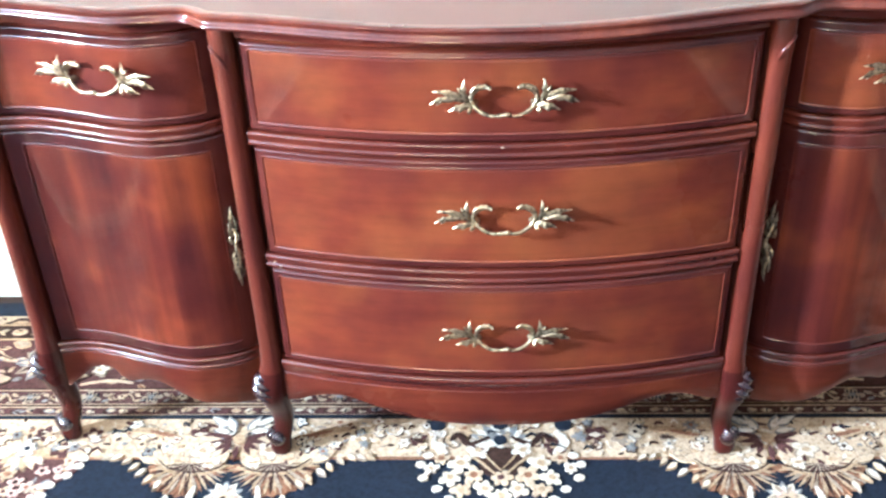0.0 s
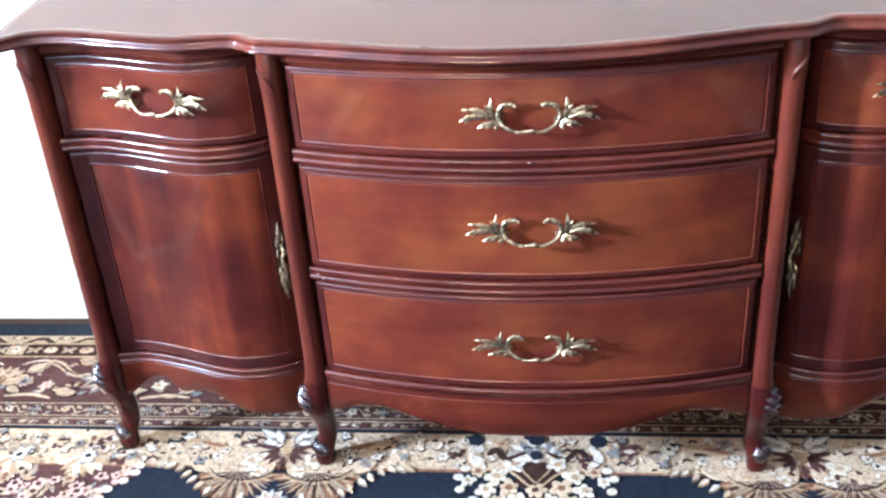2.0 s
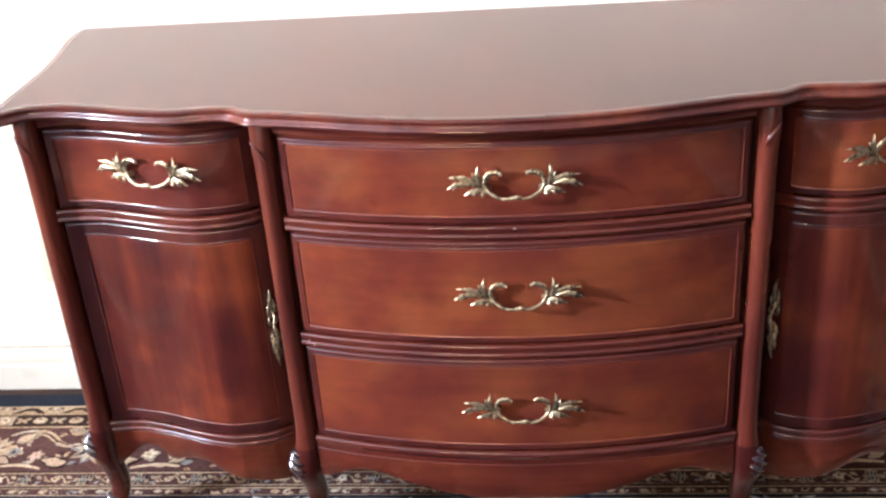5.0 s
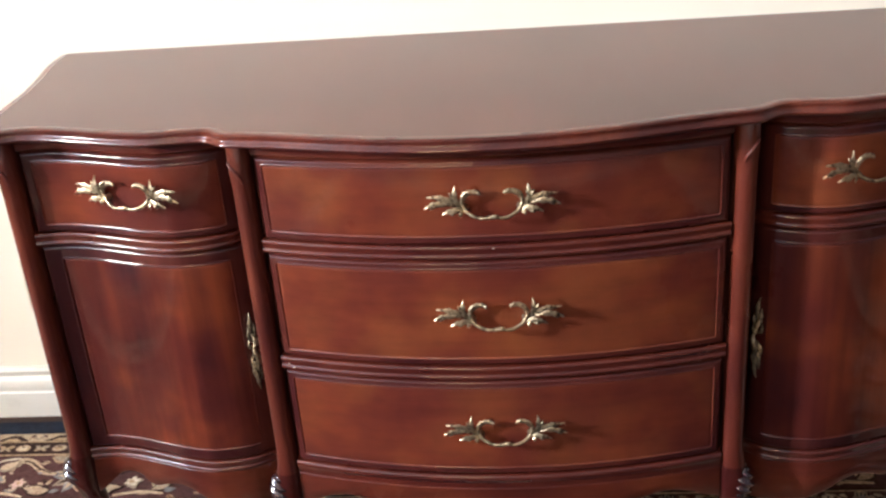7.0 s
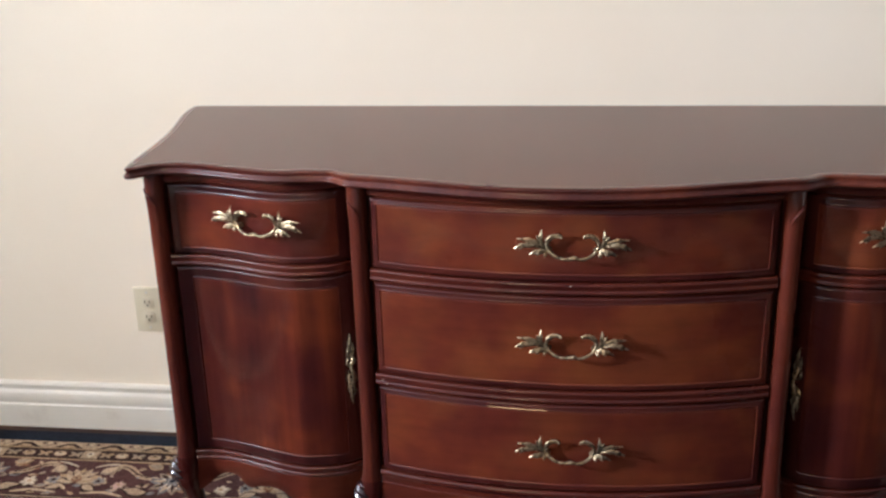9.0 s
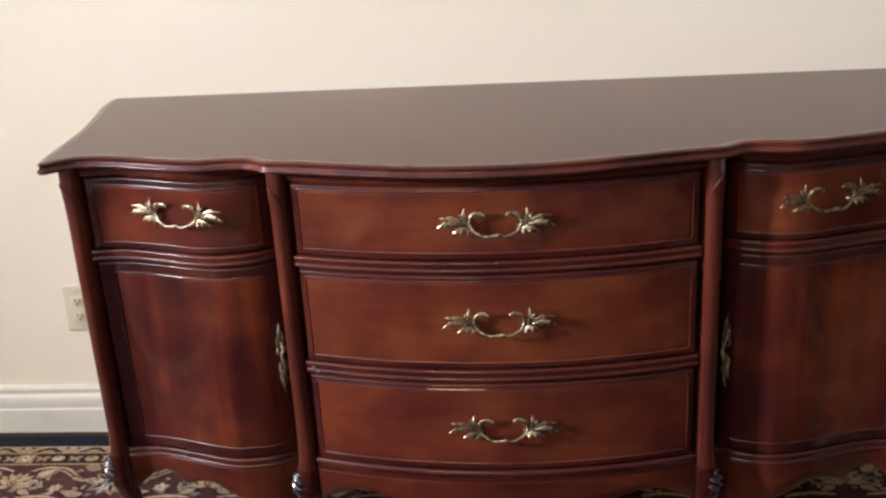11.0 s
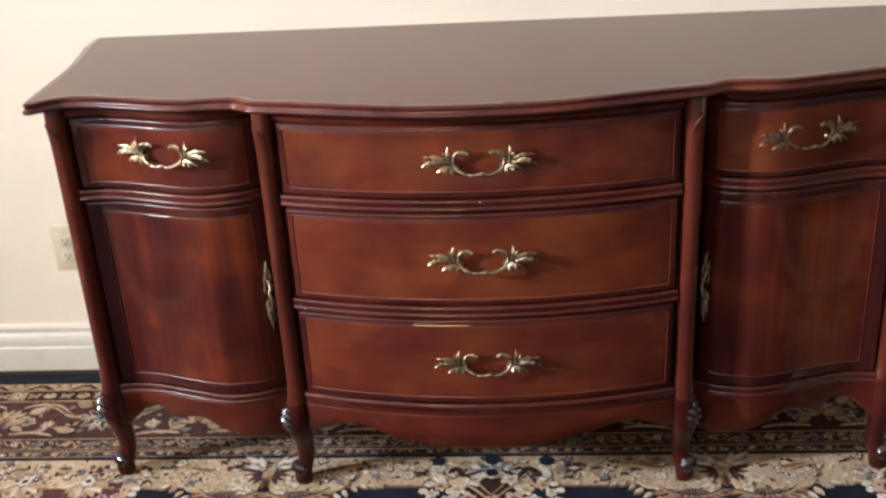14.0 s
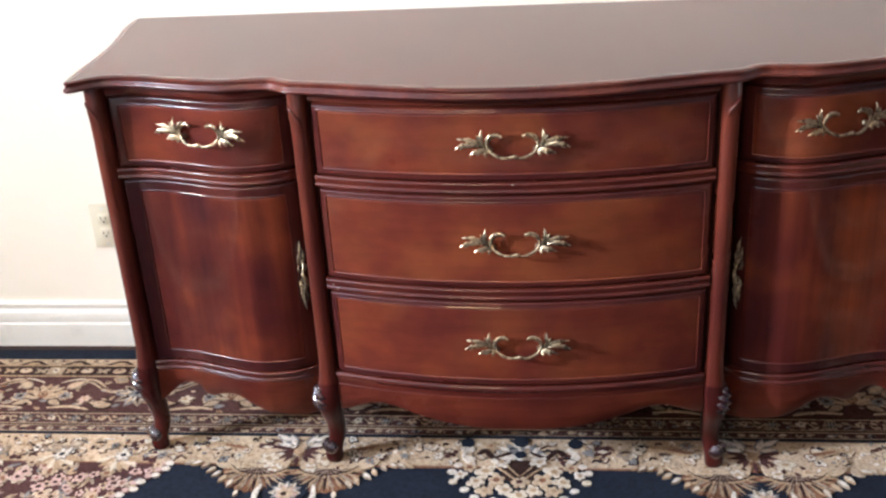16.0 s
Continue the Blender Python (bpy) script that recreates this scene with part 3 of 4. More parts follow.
# front posts that run down into cabriole legs with scrolled toes
SECTIONS = [(0.817, 0.000, 0.0190, 0.030), (0.790, 0.000, 0.0190, 0.031), (0.770, 0.0005, 0.0190, 0.031), (0.752, 0.000, 0.0182, 0.030), (0.72, 0, 0.0178, 0.029), (0.45, 0, 0.0178, 0.029), (0.27, 0, 0.0182, 0.029),
            (0.235, 0.001, 0.0195, 0.029), (0.214, 0.0025, 0.0215, 0.0285), (0.196, 0.0055, 0.0240, 0.0285), (0.176, 0.0085, 0.0255, 0.0275), (0.156, 0.0085, 0.0245, 0.0260), (0.136, 0.006, 0.0222, 0.0238),
            (0.115, 0.002, 0.0198, 0.0212), (0.092, -0.001, 0.0188, 0.0194), (0.070, -0.002, 0.0176, 0.0180), (0.054, 0.000, 0.0174, 0.0176), (0.042, 0.004, 0.0178, 0.0180), (0.030, 0.009, 0.0184, 0.0184),
            (0.016, 0.011, 0.0186, 0.0184), (0.006, 0.011, 0.0180, 0.0178), (0.000, 0.010, 0.0158, 0.0158)]


def front_leg(cx, fy, out, back):
    """A post with its cabriole leg; out: the way the knee and toe point, back: how far the foot stands behind the post."""
    o = Vector((*out, 0)).normalized()

    def ease(z):
        t = min(1.0, max(0.0, (0.170 - z) / 0.11))
        return t * t * (3 - 2 * t)
    bm = bmesh.new()
    rings = []
    for z, push, w, d in SECTIONS:
        c = Vector((cx + math.copysign(0.25 * back * ease(z), cx), fy + 0.028 + back * ease(z), z)) + o * push
        ring = []
        for k in range(20):
            a = 2 * math.pi * k / 20
            ca, sa = math.cos(a), math.sin(a)
            ring.append(c + Vector((w * math.copysign(abs(ca) ** 0.78, ca), d * math.copysign(abs(sa) ** 0.85, sa), 0)))
        rings.append(ring)
    loft(bm, rings)
    # faces below z 0.215 take the darker leg wood
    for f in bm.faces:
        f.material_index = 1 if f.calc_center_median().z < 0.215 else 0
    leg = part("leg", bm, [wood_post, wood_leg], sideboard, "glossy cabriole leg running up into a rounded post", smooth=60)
    side = Vector((-o.y, o.x, 0))
    # the scroll that rolls over the toe
    bm = bmesh.new()
    base = Vector((cx + math.copysign(0.25 * back, cx), fy + 0.028 + back, 0.036)) + o * 0.0175
    for r, w in ((0.0140, 0.0160), (0.0100, 0.0188), (0.0052, 0.0208)):
        tube(bm, [base - side * w, base - side * (w * 0.86), base + side * (w * 0.86), base + side * w], [r * 0.8, r, r, r * 0.8], 14, normal=(0, 0, 1))
    for k in (-1, 0, 1):
        curl = smooth_line([base + o * (0.0132 * math.cos(t)) + Vector((0, 0, 0.0132 * math.sin(t))) + side * (0.0088 * k) for t in [math.pi * j / 8 for j in range(-2, 9)]], 2)
        tube(bm, curl, [0.0036 * (1 - 0.6 * abs(2 * j / len(curl) - 1) ** 3) for j in range(len(curl))], 8, normal=tuple(side))
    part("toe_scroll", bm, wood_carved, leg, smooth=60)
    # fluted leaf carved on the knee
    bm = bmesh.new()
    c = Vector((cx, fy + 0.028, 0.176)) + o * 0.0275
    rings = []
    for k in range(41):
        u = -0.985 + 1.97 * k / 40
        r = math.sqrt(1 - u * u)
        rings.append([c + o * (0.0150 * r * q * math.cos(a) - 0.007 * max(0.0, -u) ** 1.3) + side * (0.0185 * r * q * math.sin(a)) + Vector((0, 0, 0.034 * u))
                      for a, q in [(2 * math.pi * j / 48, 1 + 0.17 * math.sin(3 * 2 * math.pi * j / 48 + 13.0 * u)) for j in range(48)]])
    loft(bm, rings)
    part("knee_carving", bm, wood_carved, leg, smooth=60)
    # small carved curl at the head of the post
    bm = bmesh.new()
    sx = 1 if cx < 0 else -1
    line = smooth_line([Vector((cx + sx * u, fy + v, z)) for u, v, z in ((-0.015, 0.004, 0.788), (-0.010, -0.0005, 0.781), (-0.003, -0.0025, 0.772), (0.003, -0.0025, 0.763), (0.006, -0.001, 0.754))], 4)
    tube(bm, line, [0.0010 + 0.0026 * math.sin(math.pi * (i + 1) / (len(line) + 1)) for i in range(len(line))], 8)
    part("carved_curl", bm, wood_post, leg, smooth=60)


for s in (-1, 1):
    front_leg(s * 0.377, -0.541, (s * 0.75, -0.66), 0.028)
    front_leg(s * 0.777, -0.483, (s * 0.80, -0.6), 0.008)
    bm = bmesh.new()
    loft(bm, [[Vector((s * 0.762 + w * a, -0.05 + w * b, z)) for a, b in ((-1, -1), (1, -1), (1, 1), (-1, 1))] for z, w in ((0.21, 0.024), (0.10, 0.019), (0.0, 0.016))])
    part("back_leg", bm, wood_post, sideboard, "plain tapered back leg")


# ---- the rug ----
class Weave:
    """Flat woven motifs, each a thin raised piece of pile."""

    def __init__(self):
        self.verts, self.faces, self.mats, self.count, self.own, self.log = [], [], [], 0, [], []

    def shape(self, pts, layer, colour, mitre=True):
        # the border ends at the mitred corners of the rug
        if mitre and any(y > -0.52 and abs(x) > RUG_X - RUG_N + y + 0.004 for x, y in pts):
            return
        self.log.append((pts, layer, colour))
        self.count += 1
        z = -0.0028 + 0.0006 * layer + 0.00005 * (self.count % 9)
        n, b = len(pts), len(self.verts)
        if n < 60:
            pts = [(x + random.uniform(-0.0007, 0.0007), y + random.uniform(-0.0007, 0.0007)) for x, y in pts]
        self.verts += [(x, y, -0.0040) for x, y in pts] + [(x, y, z) for x, y in pts]
        self.faces.append(tuple(range(b + n, b + 2 * n)))
        self.mats.append(colour)
        for k in range(n):
            self.faces.append((b + k, b + (k + 1) % n, b + n + (k + 1) % n, b + n + k))
            self.mats.append(colour)

    def petal(self, x, y, deg, length, width, layer, colour, n=5):
        a = radians(deg)
        c, s = math.cos(a), math.sin(a)
        pts = [(length * k / n, width * math.sin(math.pi * (k / n) ** 0.8)) for k in range(n + 1)]
        pts += [(u, -v) for u, v in reversed(pts[1:-1])]
        self.shape([(x + c * u - s * v, y + s * u + c * v) for u, v in pts], layer, colour)

    def disc(self, x, y, r, layer, colour, n=9, squash=1.0):
        self.shape([(x + r * math.cos(2 * math.pi * k / n + 0.3), y + squash * r * math.sin(2 * math.pi * k / n + 0.3)) for k in range(n)], layer, colour)

    def rosette(self, x, y, r, petals, layer, colour, core, edge=None, turn=0.0):
        t0, n = radians(turn), petals * 6
        grow = [random.uniform(0.72, 1.18) for _ in range(petals + 1)]
        ring = [(2 * math.pi * k / n, r * grow[(k + 3) // 6 % petals] * (0.55 + 0.45 * abs(math.cos(math.pi * k / 6)))) for k in range(n)]
        if edge is not None:
            self.shape([(x + 1.22 * q * math.cos(a + t0), y + 1.22 * q * math.sin(a + t0)) for a, q in ring], layer, edge)
        self.shape([(x + q * math.cos(a + t0), y + q * math.sin(a + t0)) for a, q in ring], layer + 1, colour)
        self.disc(x, y, r * 0.33, layer + 2, core, 8)

    def flower(self, *spec):
        """A rosette that becomes a part of its own."""
        w = Weave()
        w.count = self.count + len(self.own)
        w.rosette(*spec)
        self.own.append(w)

    def stroke(self, pts, width, layer, colour):
        line = smooth_line([(p[0], p[1], 0) for p in pts], 5)
        left, right = [], []
        for i, p in enumerate(line):
            t = (line[min(i + 1, len(line) - 1)] - line[max(i - 1, 0)]).normalized()
            w = width * (0.35 + 0.65 * math.sin(math.pi * (i + 0.6) / (len(line) + 0.2)))
            left.append((p.x - t.y * w, p.y + t.x * w))
            right.append((p.x + t.y * w, p.y - t.x * w))
        for i in range(len(line) - 1):
            self.shape([left[i], left[i + 1], right[i + 1], right[i]], layer, colour)

    def spray(self, x, y, deg, size, leaves, layer, colours):
        for k in range(leaves):
            d = deg + (k - (leaves - 1) / 2) * 150 / leaves
            self.petal(x, y, d, size * random.uniform(0.7, 1.1), size * 0.16, layer, random.choice(colours))

    def make(self, name, parent, label=""):
        me = bpy.data.meshes.new(name)
        me.from_pydata(self.verts, [], self.faces)
        for m in YARNS:
            me.materials.append(m)
        me.polygons.foreach_set("material_index", self.mats)
        me.update()
        ob = new(name, me)
        ob.parent = parent
        for w in self.own:
            if w.verts:
                w.make("rosette", ob)
        return tagged(ob, label) if label else ob

    def all_round(self, name, parent):
        """The border strip as joined pile along all four edges of the rug, squeezed to fit the short ones."""
        middle, half = (RUG_N + RUG_S) / 2, (RUG_N - RUG_S) / 2
        log = list(self.log)
        for pts, layer, colour in log:
            self.shape([(x, 2 * middle - y) for x, y in pts], layer, colour, False)
            for s in (-1, 1):
                self.shape([(s * (RUG_X - RUG_N + y), middle + x * (half - RUG_N + y) / (RUG_X - RUG_N + y)) for x, y in pts], layer, colour, False)
        return tagged(self.make(name, parent), kind="stuff")


random.seed(5)
RUG_X, RUG_N, RUG_S = 1.78, -0.036, -2.9
rug = tagged(new("rug"), "patterned wool rug with floral borders and a navy-black field", "rug")


def band(name, y0, y1, colour, label):
    """A plain woven frame that runs round the rug, between two distances from its edge."""
    bm = bmesh.new()
    loops = []
    for y in (y1, y0):
        d = RUG_N - y
        for z in (RZ0, -0.0035):
            loops.append([bm.verts.new((sx * (RUG_X - d), (RUG_N - d) if sy > 0 else (RUG_S + d), z)) for sx, sy in ((-1, -1), (1, -1), (1, 1), (-1, 1))])
    for a, b in ((0, 1), (1, 3), (3, 2), (2, 0)):
        for k in range(4):
            bm.faces.new((loops[a][k], loops[a][(k + 1) % 4], loops[b][(k + 1) % 4], loops[b][k]))
    bmesh.ops.recalc_face_normals(bm, faces=bm.faces)
    return part(name, bm, YARNS[colour], rug, label, smooth=0)


def edge_line(w, y, width, layer, colour):
    e = RUG_X - RUG_N + y
    w.stroke([(-e, y), (0, y), (e, y)], width, layer, colour)


band("binding", -0.084, -0.036, NAVY, "black rug edge binding")
band("border_band", -0.1155, -0.084, CAMEL, "camel guard band with brown points")
band("border_band", -0.166, -0.1155, BROWN, "dark brown guard band with flowers")
band("border_band", -0.322, -0.166, MAROON, "maroon main border with palmettes")
band("border_band", -0.4095, -0.322, BROWN, "narrow striped guard bands")
band("field_band", -0.514, -0.4095, TAN, "tan floral band round the field")
part("field", box(bmesh.new(), -1.302, 1.302, RUG_S + 0.478, -0.514, RZ0, -0.0035), YARNS[NAVY], rug, "plain navy-black rug field", smooth=0)

# outer guard: brown points on camel
w = Weave()
for k in range(-15, 16):
    x = k * 0.1145 + 0.016
    w.shape([(x - 0.040, -0.1135), (x + 0.040, -0.1135), (x + 0.026, -0.104), (x + 0.010, -0.093), (x - 0.010, -0.093), (x - 0.026, -0.104)], 1, BROWN)
    w.shape([(x - 0.020, -0.1130), (x + 0.020, -0.1130), (x + 0.008, -0.104), (x - 0.008, -0.104)], 2, OCHRE)
    w.petal(x + 0.057, -0.0868, 270, 0.021, 0.011, 1, TAUPE)
    w.petal(x + 0.057, -0.0875, 270, 0.015, 0.006, 2, TAN)
    for s in (-1, 1):
        w.petal(x + s * 0.038, -0.097, 90 - s * 60, 0.014, 0.003, 1, MAROON)
w.all_round("point_pile", rug)
# ovals and ringed squares on the dark guard
w = Weave()
for k in range(-22, 23):
    x = k * 0.0815 + 0.052 + random.uniform(-0.002, 0.002)
    if k % 3 == 0:
        w.shape([(x - 0.021, -0.157), (x + 0.020, -0.158), (x + 0.021, -0.124), (x - 0.020, -0.124)], 1, CAMEL)
        w.flower(x, -0.141, 0.012, 6, 2, CREAM, BROWN, OCHRE, random.uniform(0, 60))
    else:
        w.disc(x, -0.142, 0.019, 1, MAROON, 12, 0.72)
        w.disc(x, -0.142, 0.016, 2, CAMEL if k % 2 else TAN, 12, 0.70)
        w.petal(x - 0.010, -0.144, 8, 0.022, 0.005, 3, (CREAM, OCHRE)[k % 2])
        w.petal(x - 0.006, -0.137, -12, 0.012, 0.0025, 3, BROWN)
    for s in (-1, 1):
        w.petal(x + 0.041, -0.141, 90 + s * 62, 0.020, 0.0045, 1, (TAUPE, OCHRE)[k % 2])
        w.petal(x + 0.041, -0.141, -90 + s * 55, 0.017, 0.0035, 1, CAMEL)
for y in (-0.1655, -0.1165):
    edge_line(w, y, 0.0020, 2, OCHRE)
w.all_round("outer_guard_pile", rug)


def outlined_leaf(w, x, y, deg, n, layer, edge, fill, wide=0.30):
    w.petal(x, y, deg, n, n * wide, layer, edge)
    a = radians(deg)
    w.petal(x + 0.10 * n * math.cos(a), y + 0.10 * n * math.sin(a), deg, n * 0.80, n * wide * 0.66, layer + 1, fill)


def blossom(w, x, y, r, layer):
    """A small lobed blossom with a dark broken outline, a part of its own."""
    f = Weave()
    f.rosette(x, y, r, random.choice((4, 5, 6)), layer, random.choice((CREAM, WHITE, TAN, GREY)), random.choice((BROWN, TAUPE, RUST, GREY)), random.choice((BROWN, NAVY, MAROON, TAUPE)), random.uniform(0, 90))
    w.own.append(f)


# main border: palmettes, leaves and scrolls on maroon
w = Weave()
for k in range(-7, 8):
    x = k * 0.235 + 0.02
    if abs(x) > 1.5:
        continue
    pile, w = w, Weave()
    if k % 2:
        for j in range(9):
            w.petal(x, -0.262, 10 + j * 20, 0.060, 0.0125, 2, (CAMEL, OCHRE, CAMEL)[j % 3])
            w.petal(x, -0.262, 20 + j * 20, 0.046, 0.004, 3, (TAN, BROWN)[j % 2])
        for j in range(7):
            w.petal(x, -0.258, 20 + j * 23, 0.032, 0.007, 4, (TAN, CAMEL)[j % 2])
        w.disc(x, -0.252, 0.013, 5, RUST)
        w.rosette(x, -0.252, 0.010, 6, 5, OCHRE, MAROON)
        for s in (-1, 1):
            outlined_leaf(w, x + s * 0.02, -0.272, 270 + s * 60, 0.052, 2, BROWN, CAMEL)
            outlined_leaf(w, x + s * 0.045, -0.222, 90 - s * 50, 0.050, 2, TAUPE, TAN)
    else:
        for j in range(10):
            w.petal(x, -0.244, j * 36, 0.056, 0.0135, 2, GREY if j % 2 else TAUPE)
            w.petal(x, -0.244, j * 36, 0.048, 0.0050, 3, TAN if j % 2 else BROWN)
            w.petal(x, -0.244, j * 36 + 18, 0.034, 0.0030, 4, WHITE)
        w.rosette(x, -0.244, 0.022, 7, 4, GREY, NAVY, BROWN)
        for s in (-1, 1):
            outlined_leaf(w, x + s * 0.042, -0.292, 90 - s * 100, 0.054, 2, BROWN, CAMEL)
            outlined_leaf(w, x + s * 0.045, -0.188, 90 - s * 75, 0.045, 2, OCHRE, TAUPE)
    w.make("palmette" if k % 2 else "grey_rosette", rug, "camel fan palmette with a rust core" if k % 2 else "grey and brown star rosette")
    w = pile
    xm = x + 0.1175
    f = -1 if k % 2 else 1
    w.stroke([(xm - f * 0.062, -0.236), (xm - f * 0.030, -0.226), (xm + f * 0.004, -0.196), (xm + f * 0.030, -0.186), (xm + f * 0.046, -0.204), (xm + f * 0.040, -0.222)], 0.0090, 1, CAMEL)
    w.stroke([(xm - f * 0.050, -0.232), (xm - f * 0.020, -0.218), (xm + f * 0.010, -0.194), (xm + f * 0.030, -0.190)], 0.0022, 2, BROWN)
    outlined_leaf(w, xm - f * 0.066, -0.292, 8 if f > 0 else 172, 0.062, 2, BROWN, CAMEL, 0.26)
    w.rosette(xm + f * 0.006, -0.268, 0.017, 6, 2, (CREAM, PINK)[k % 2], OCHRE, TAUPE, 20)
    w.rosette(xm + f * 0.062, -0.258, 0.017, 7, 2, GREY, BROWN, TAN, 0)
    w.stroke([(xm + f * 0.040, -0.178), (xm + f * 0.070, -0.184), (xm + f * 0.095, -0.196)], 0.0020, 2, CREAM)
    w.stroke([(xm - f * 0.020, -0.312), (xm + f * 0.030, -0.300), (xm + f * 0.085, -0.306)], 0.0035, 2, TAN)
    for _ in range(26):
        u, v, d, n = xm + random.uniform(-0.1, 0.1), random.uniform(-0.314, -0.176), random.uniform(-40, 40) + random.choice((0, 180)), random.uniform(0.010, 0.028)
        c = random.choice((CAMEL, TAUPE, GREY, RUST, OCHRE, BROWN, TAN, TAUPE, BROWN))
        w.petal(u, v, d, n, n * 0.24, 1, c)
        if n > 0.020:
            w.petal(u, v, d, n * 0.8, n * 0.11, 2, random.choice((BROWN, TAN, RUST, GREY)))
w.all_round("border_pile", rug)
# narrow inner guards
w = Weave()
for y0, y1, base in ((-0.3705, -0.3285, MAROON), (-0.4010, -0.3770, MAROON)):
    e0, e1 = RUG_X - RUG_N + y0, RUG_X - RUG_N + y1
    w.shape([(-e0, y0), (e0, y0), (e1, y1), (-e1, y1)], 1, base)
for k in range(-29, 30):
    x = k * 0.1205 / 2 + 0.114 + random.uniform(-0.003, 0.003)
    if k % 2:
        # four upright dark dashes on a worn grey patch
        w.rosette(x, -0.350, 0.020, 6, 2, TAUPE, GREY, None, random.uniform(0, 60))
        for d in (-0.0105, -0.0038, 0.0038, 0.0105):
            w.petal(x + d, -0.363, 80 + random.uniform(-6, 6), 0.011, 0.0015, 5, NAVY)
            w.petal(x + d + 0.002, -0.348, 80 + random.uniform(-6, 6), 0.011, 0.0015, 5, NAVY)
    else:
        w.stroke([(x - 0.026, -0.340), (x - 0.010, -0.358), (x + 0.010, -0.342), (x + 0.026, -0.360)], 0.0034, 3, CAMEL)
        w.stroke([(x - 0.024, -0.343), (x - 0.010, -0.361), (x + 0.010, -0.345), (x + 0.024, -0.362)], 0.0014, 4, BROWN)
        w.flower(x, -0.350, 0.0095, 5, 4, (CREAM, TAN)[k % 4 // 2], BROWN, TAUPE, random.uniform(0, 60))
    outlined_leaf(w, x + 0.020, -0.338, -30, 0.022, 2, BROWN, (CAMEL, TAUPE)[k % 2])
    outlined_leaf(w, x + 0.024, -0.363, 24, 0.018, 2, BROWN, (CAMEL, GREY)[k % 2])
    for _ in range(5):
        w.petal(x + random.uniform(-0.03, 0.03), random.uniform(-0.368, -0.331), random.uniform(-30, 30), random.uniform(0.008, 0.018), 0.0022, 2, random.choice((TAUPE, GREY, CAMEL, OCHRE)))
    # soft patches of the narrow stripe
    for d in (-0.020, 0.004):
        w.petal(x + d, -0.389 + random.uniform(-0.003, 0.003), random.uniform(-25, 25), random.uniform(0.016, 0.027), 0.0062, 2, random.choice((TAUPE, CAMEL, TAUPE, GREY)))
        w.petal(x + d + 0.004, -0.389, random.uniform(-30, 30), 0.014, 0.0026, 3, random.choice((TAN, CREAM, BROWN, OCHRE)))
    w.petal(x + 0.014, -0.396, 75, 0.014, 0.0016, 3, NAVY)
    w.petal(x - 0.022, -0.397, 100, 0.014, 0.0016, 3, BROWN)
for y, c in ((-0.3255, BROWN), (-0.3740, BROWN), (-0.4045, NAVY)):
    edge_line(w, y, 0.0032, 3, c)
for y in (-0.3292, -0.3698, -0.3778, -0.4003):
    edge_line(w, y, 0.0011, 3, CAMEL)
w.all_round("guard_pile", rug)
# blossoms, leaves and specks in the tan band
w = Weave()
for k in range(-21, 22):
    x = k * 0.083
    for v in (-0.430, -0.456, -0.484):
        if abs(x) > 0.12 and random.random() < 0.8:
            blossom(w, x + random.uniform(-0.036, 0.036), v + random.uniform(-0.010, 0.010), random.uniform(0.0085, 0.0140), 3)
    for _ in range(3):
        u, v, d = x + random.uniform(-0.04, 0.04), random.uniform(-0.490, -0.430), random.uniform(0, 360)
        for q in (-38, 0, 38):
            outlined_leaf(w, u, v, d + q, random.uniform(0.014, 0.026), 2, random.choice((BROWN, TAUPE, GREY, MAROON)), random.choice((CREAM, WHITE, CAMEL, TAN)), 0.24)
    for _ in range(3):
        u, v = x + random.uniform(-0.045, 0.045), random.uniform(-0.500, -0.420)
        w.stroke([(u, v), (u + random.uniform(-0.012, 0.012), v + 0.008), (u + random.uniform(0.010, 0.022), v + random.uniform(-0.006, 0.010))], 0.0016, 4, random.choice((NAVY, BROWN, MAROON, WHITE)))
    for _ in range(16):
        w.petal(x + random.uniform(-0.045, 0.045), random.uniform(-0.505, -0.416), random.uniform(0, 360), random.uniform(0.006, 0.016), random.uniform(0.0018, 0.0038), 1,
                random.choice((CREAM, WHITE, TAUPE, GREY, OCHRE, CAMEL, BROWN, RUST)))
    for _ in range(1 if abs(x) < 0.80 else 3):
        # brown and ochre patches, more of them towards the corners
        u, v = x + random.uniform(-0.04, 0.04), random.uniform(-0.490, -0.428)
        w.rosette(u, v, random.uniform(0.014, 0.023), 5, 1, random.choice((MAROON, OCHRE, CAMEL, TAUPE)), random.choice((OCHRE, RUST, CREAM)), None, random.uniform(0, 70))
        w.petal(u - 0.012, v, random.uniform(-40, 40), 0.026, 0.004, 4, random.choice((CREAM, CAMEL, BROWN)))
    w.stroke([(x - 0.035, -0.44), (x - 0.01, -0.462), (x + 0.015, -0.448), (x + 0.035, -0.470)], 0.0014, 1, random.choice((TAUPE, CAMEL, OCHRE)))
edge_line(w, -0.5135, 0.0028, 1, RUST)
w.all_round("band_pile", rug)


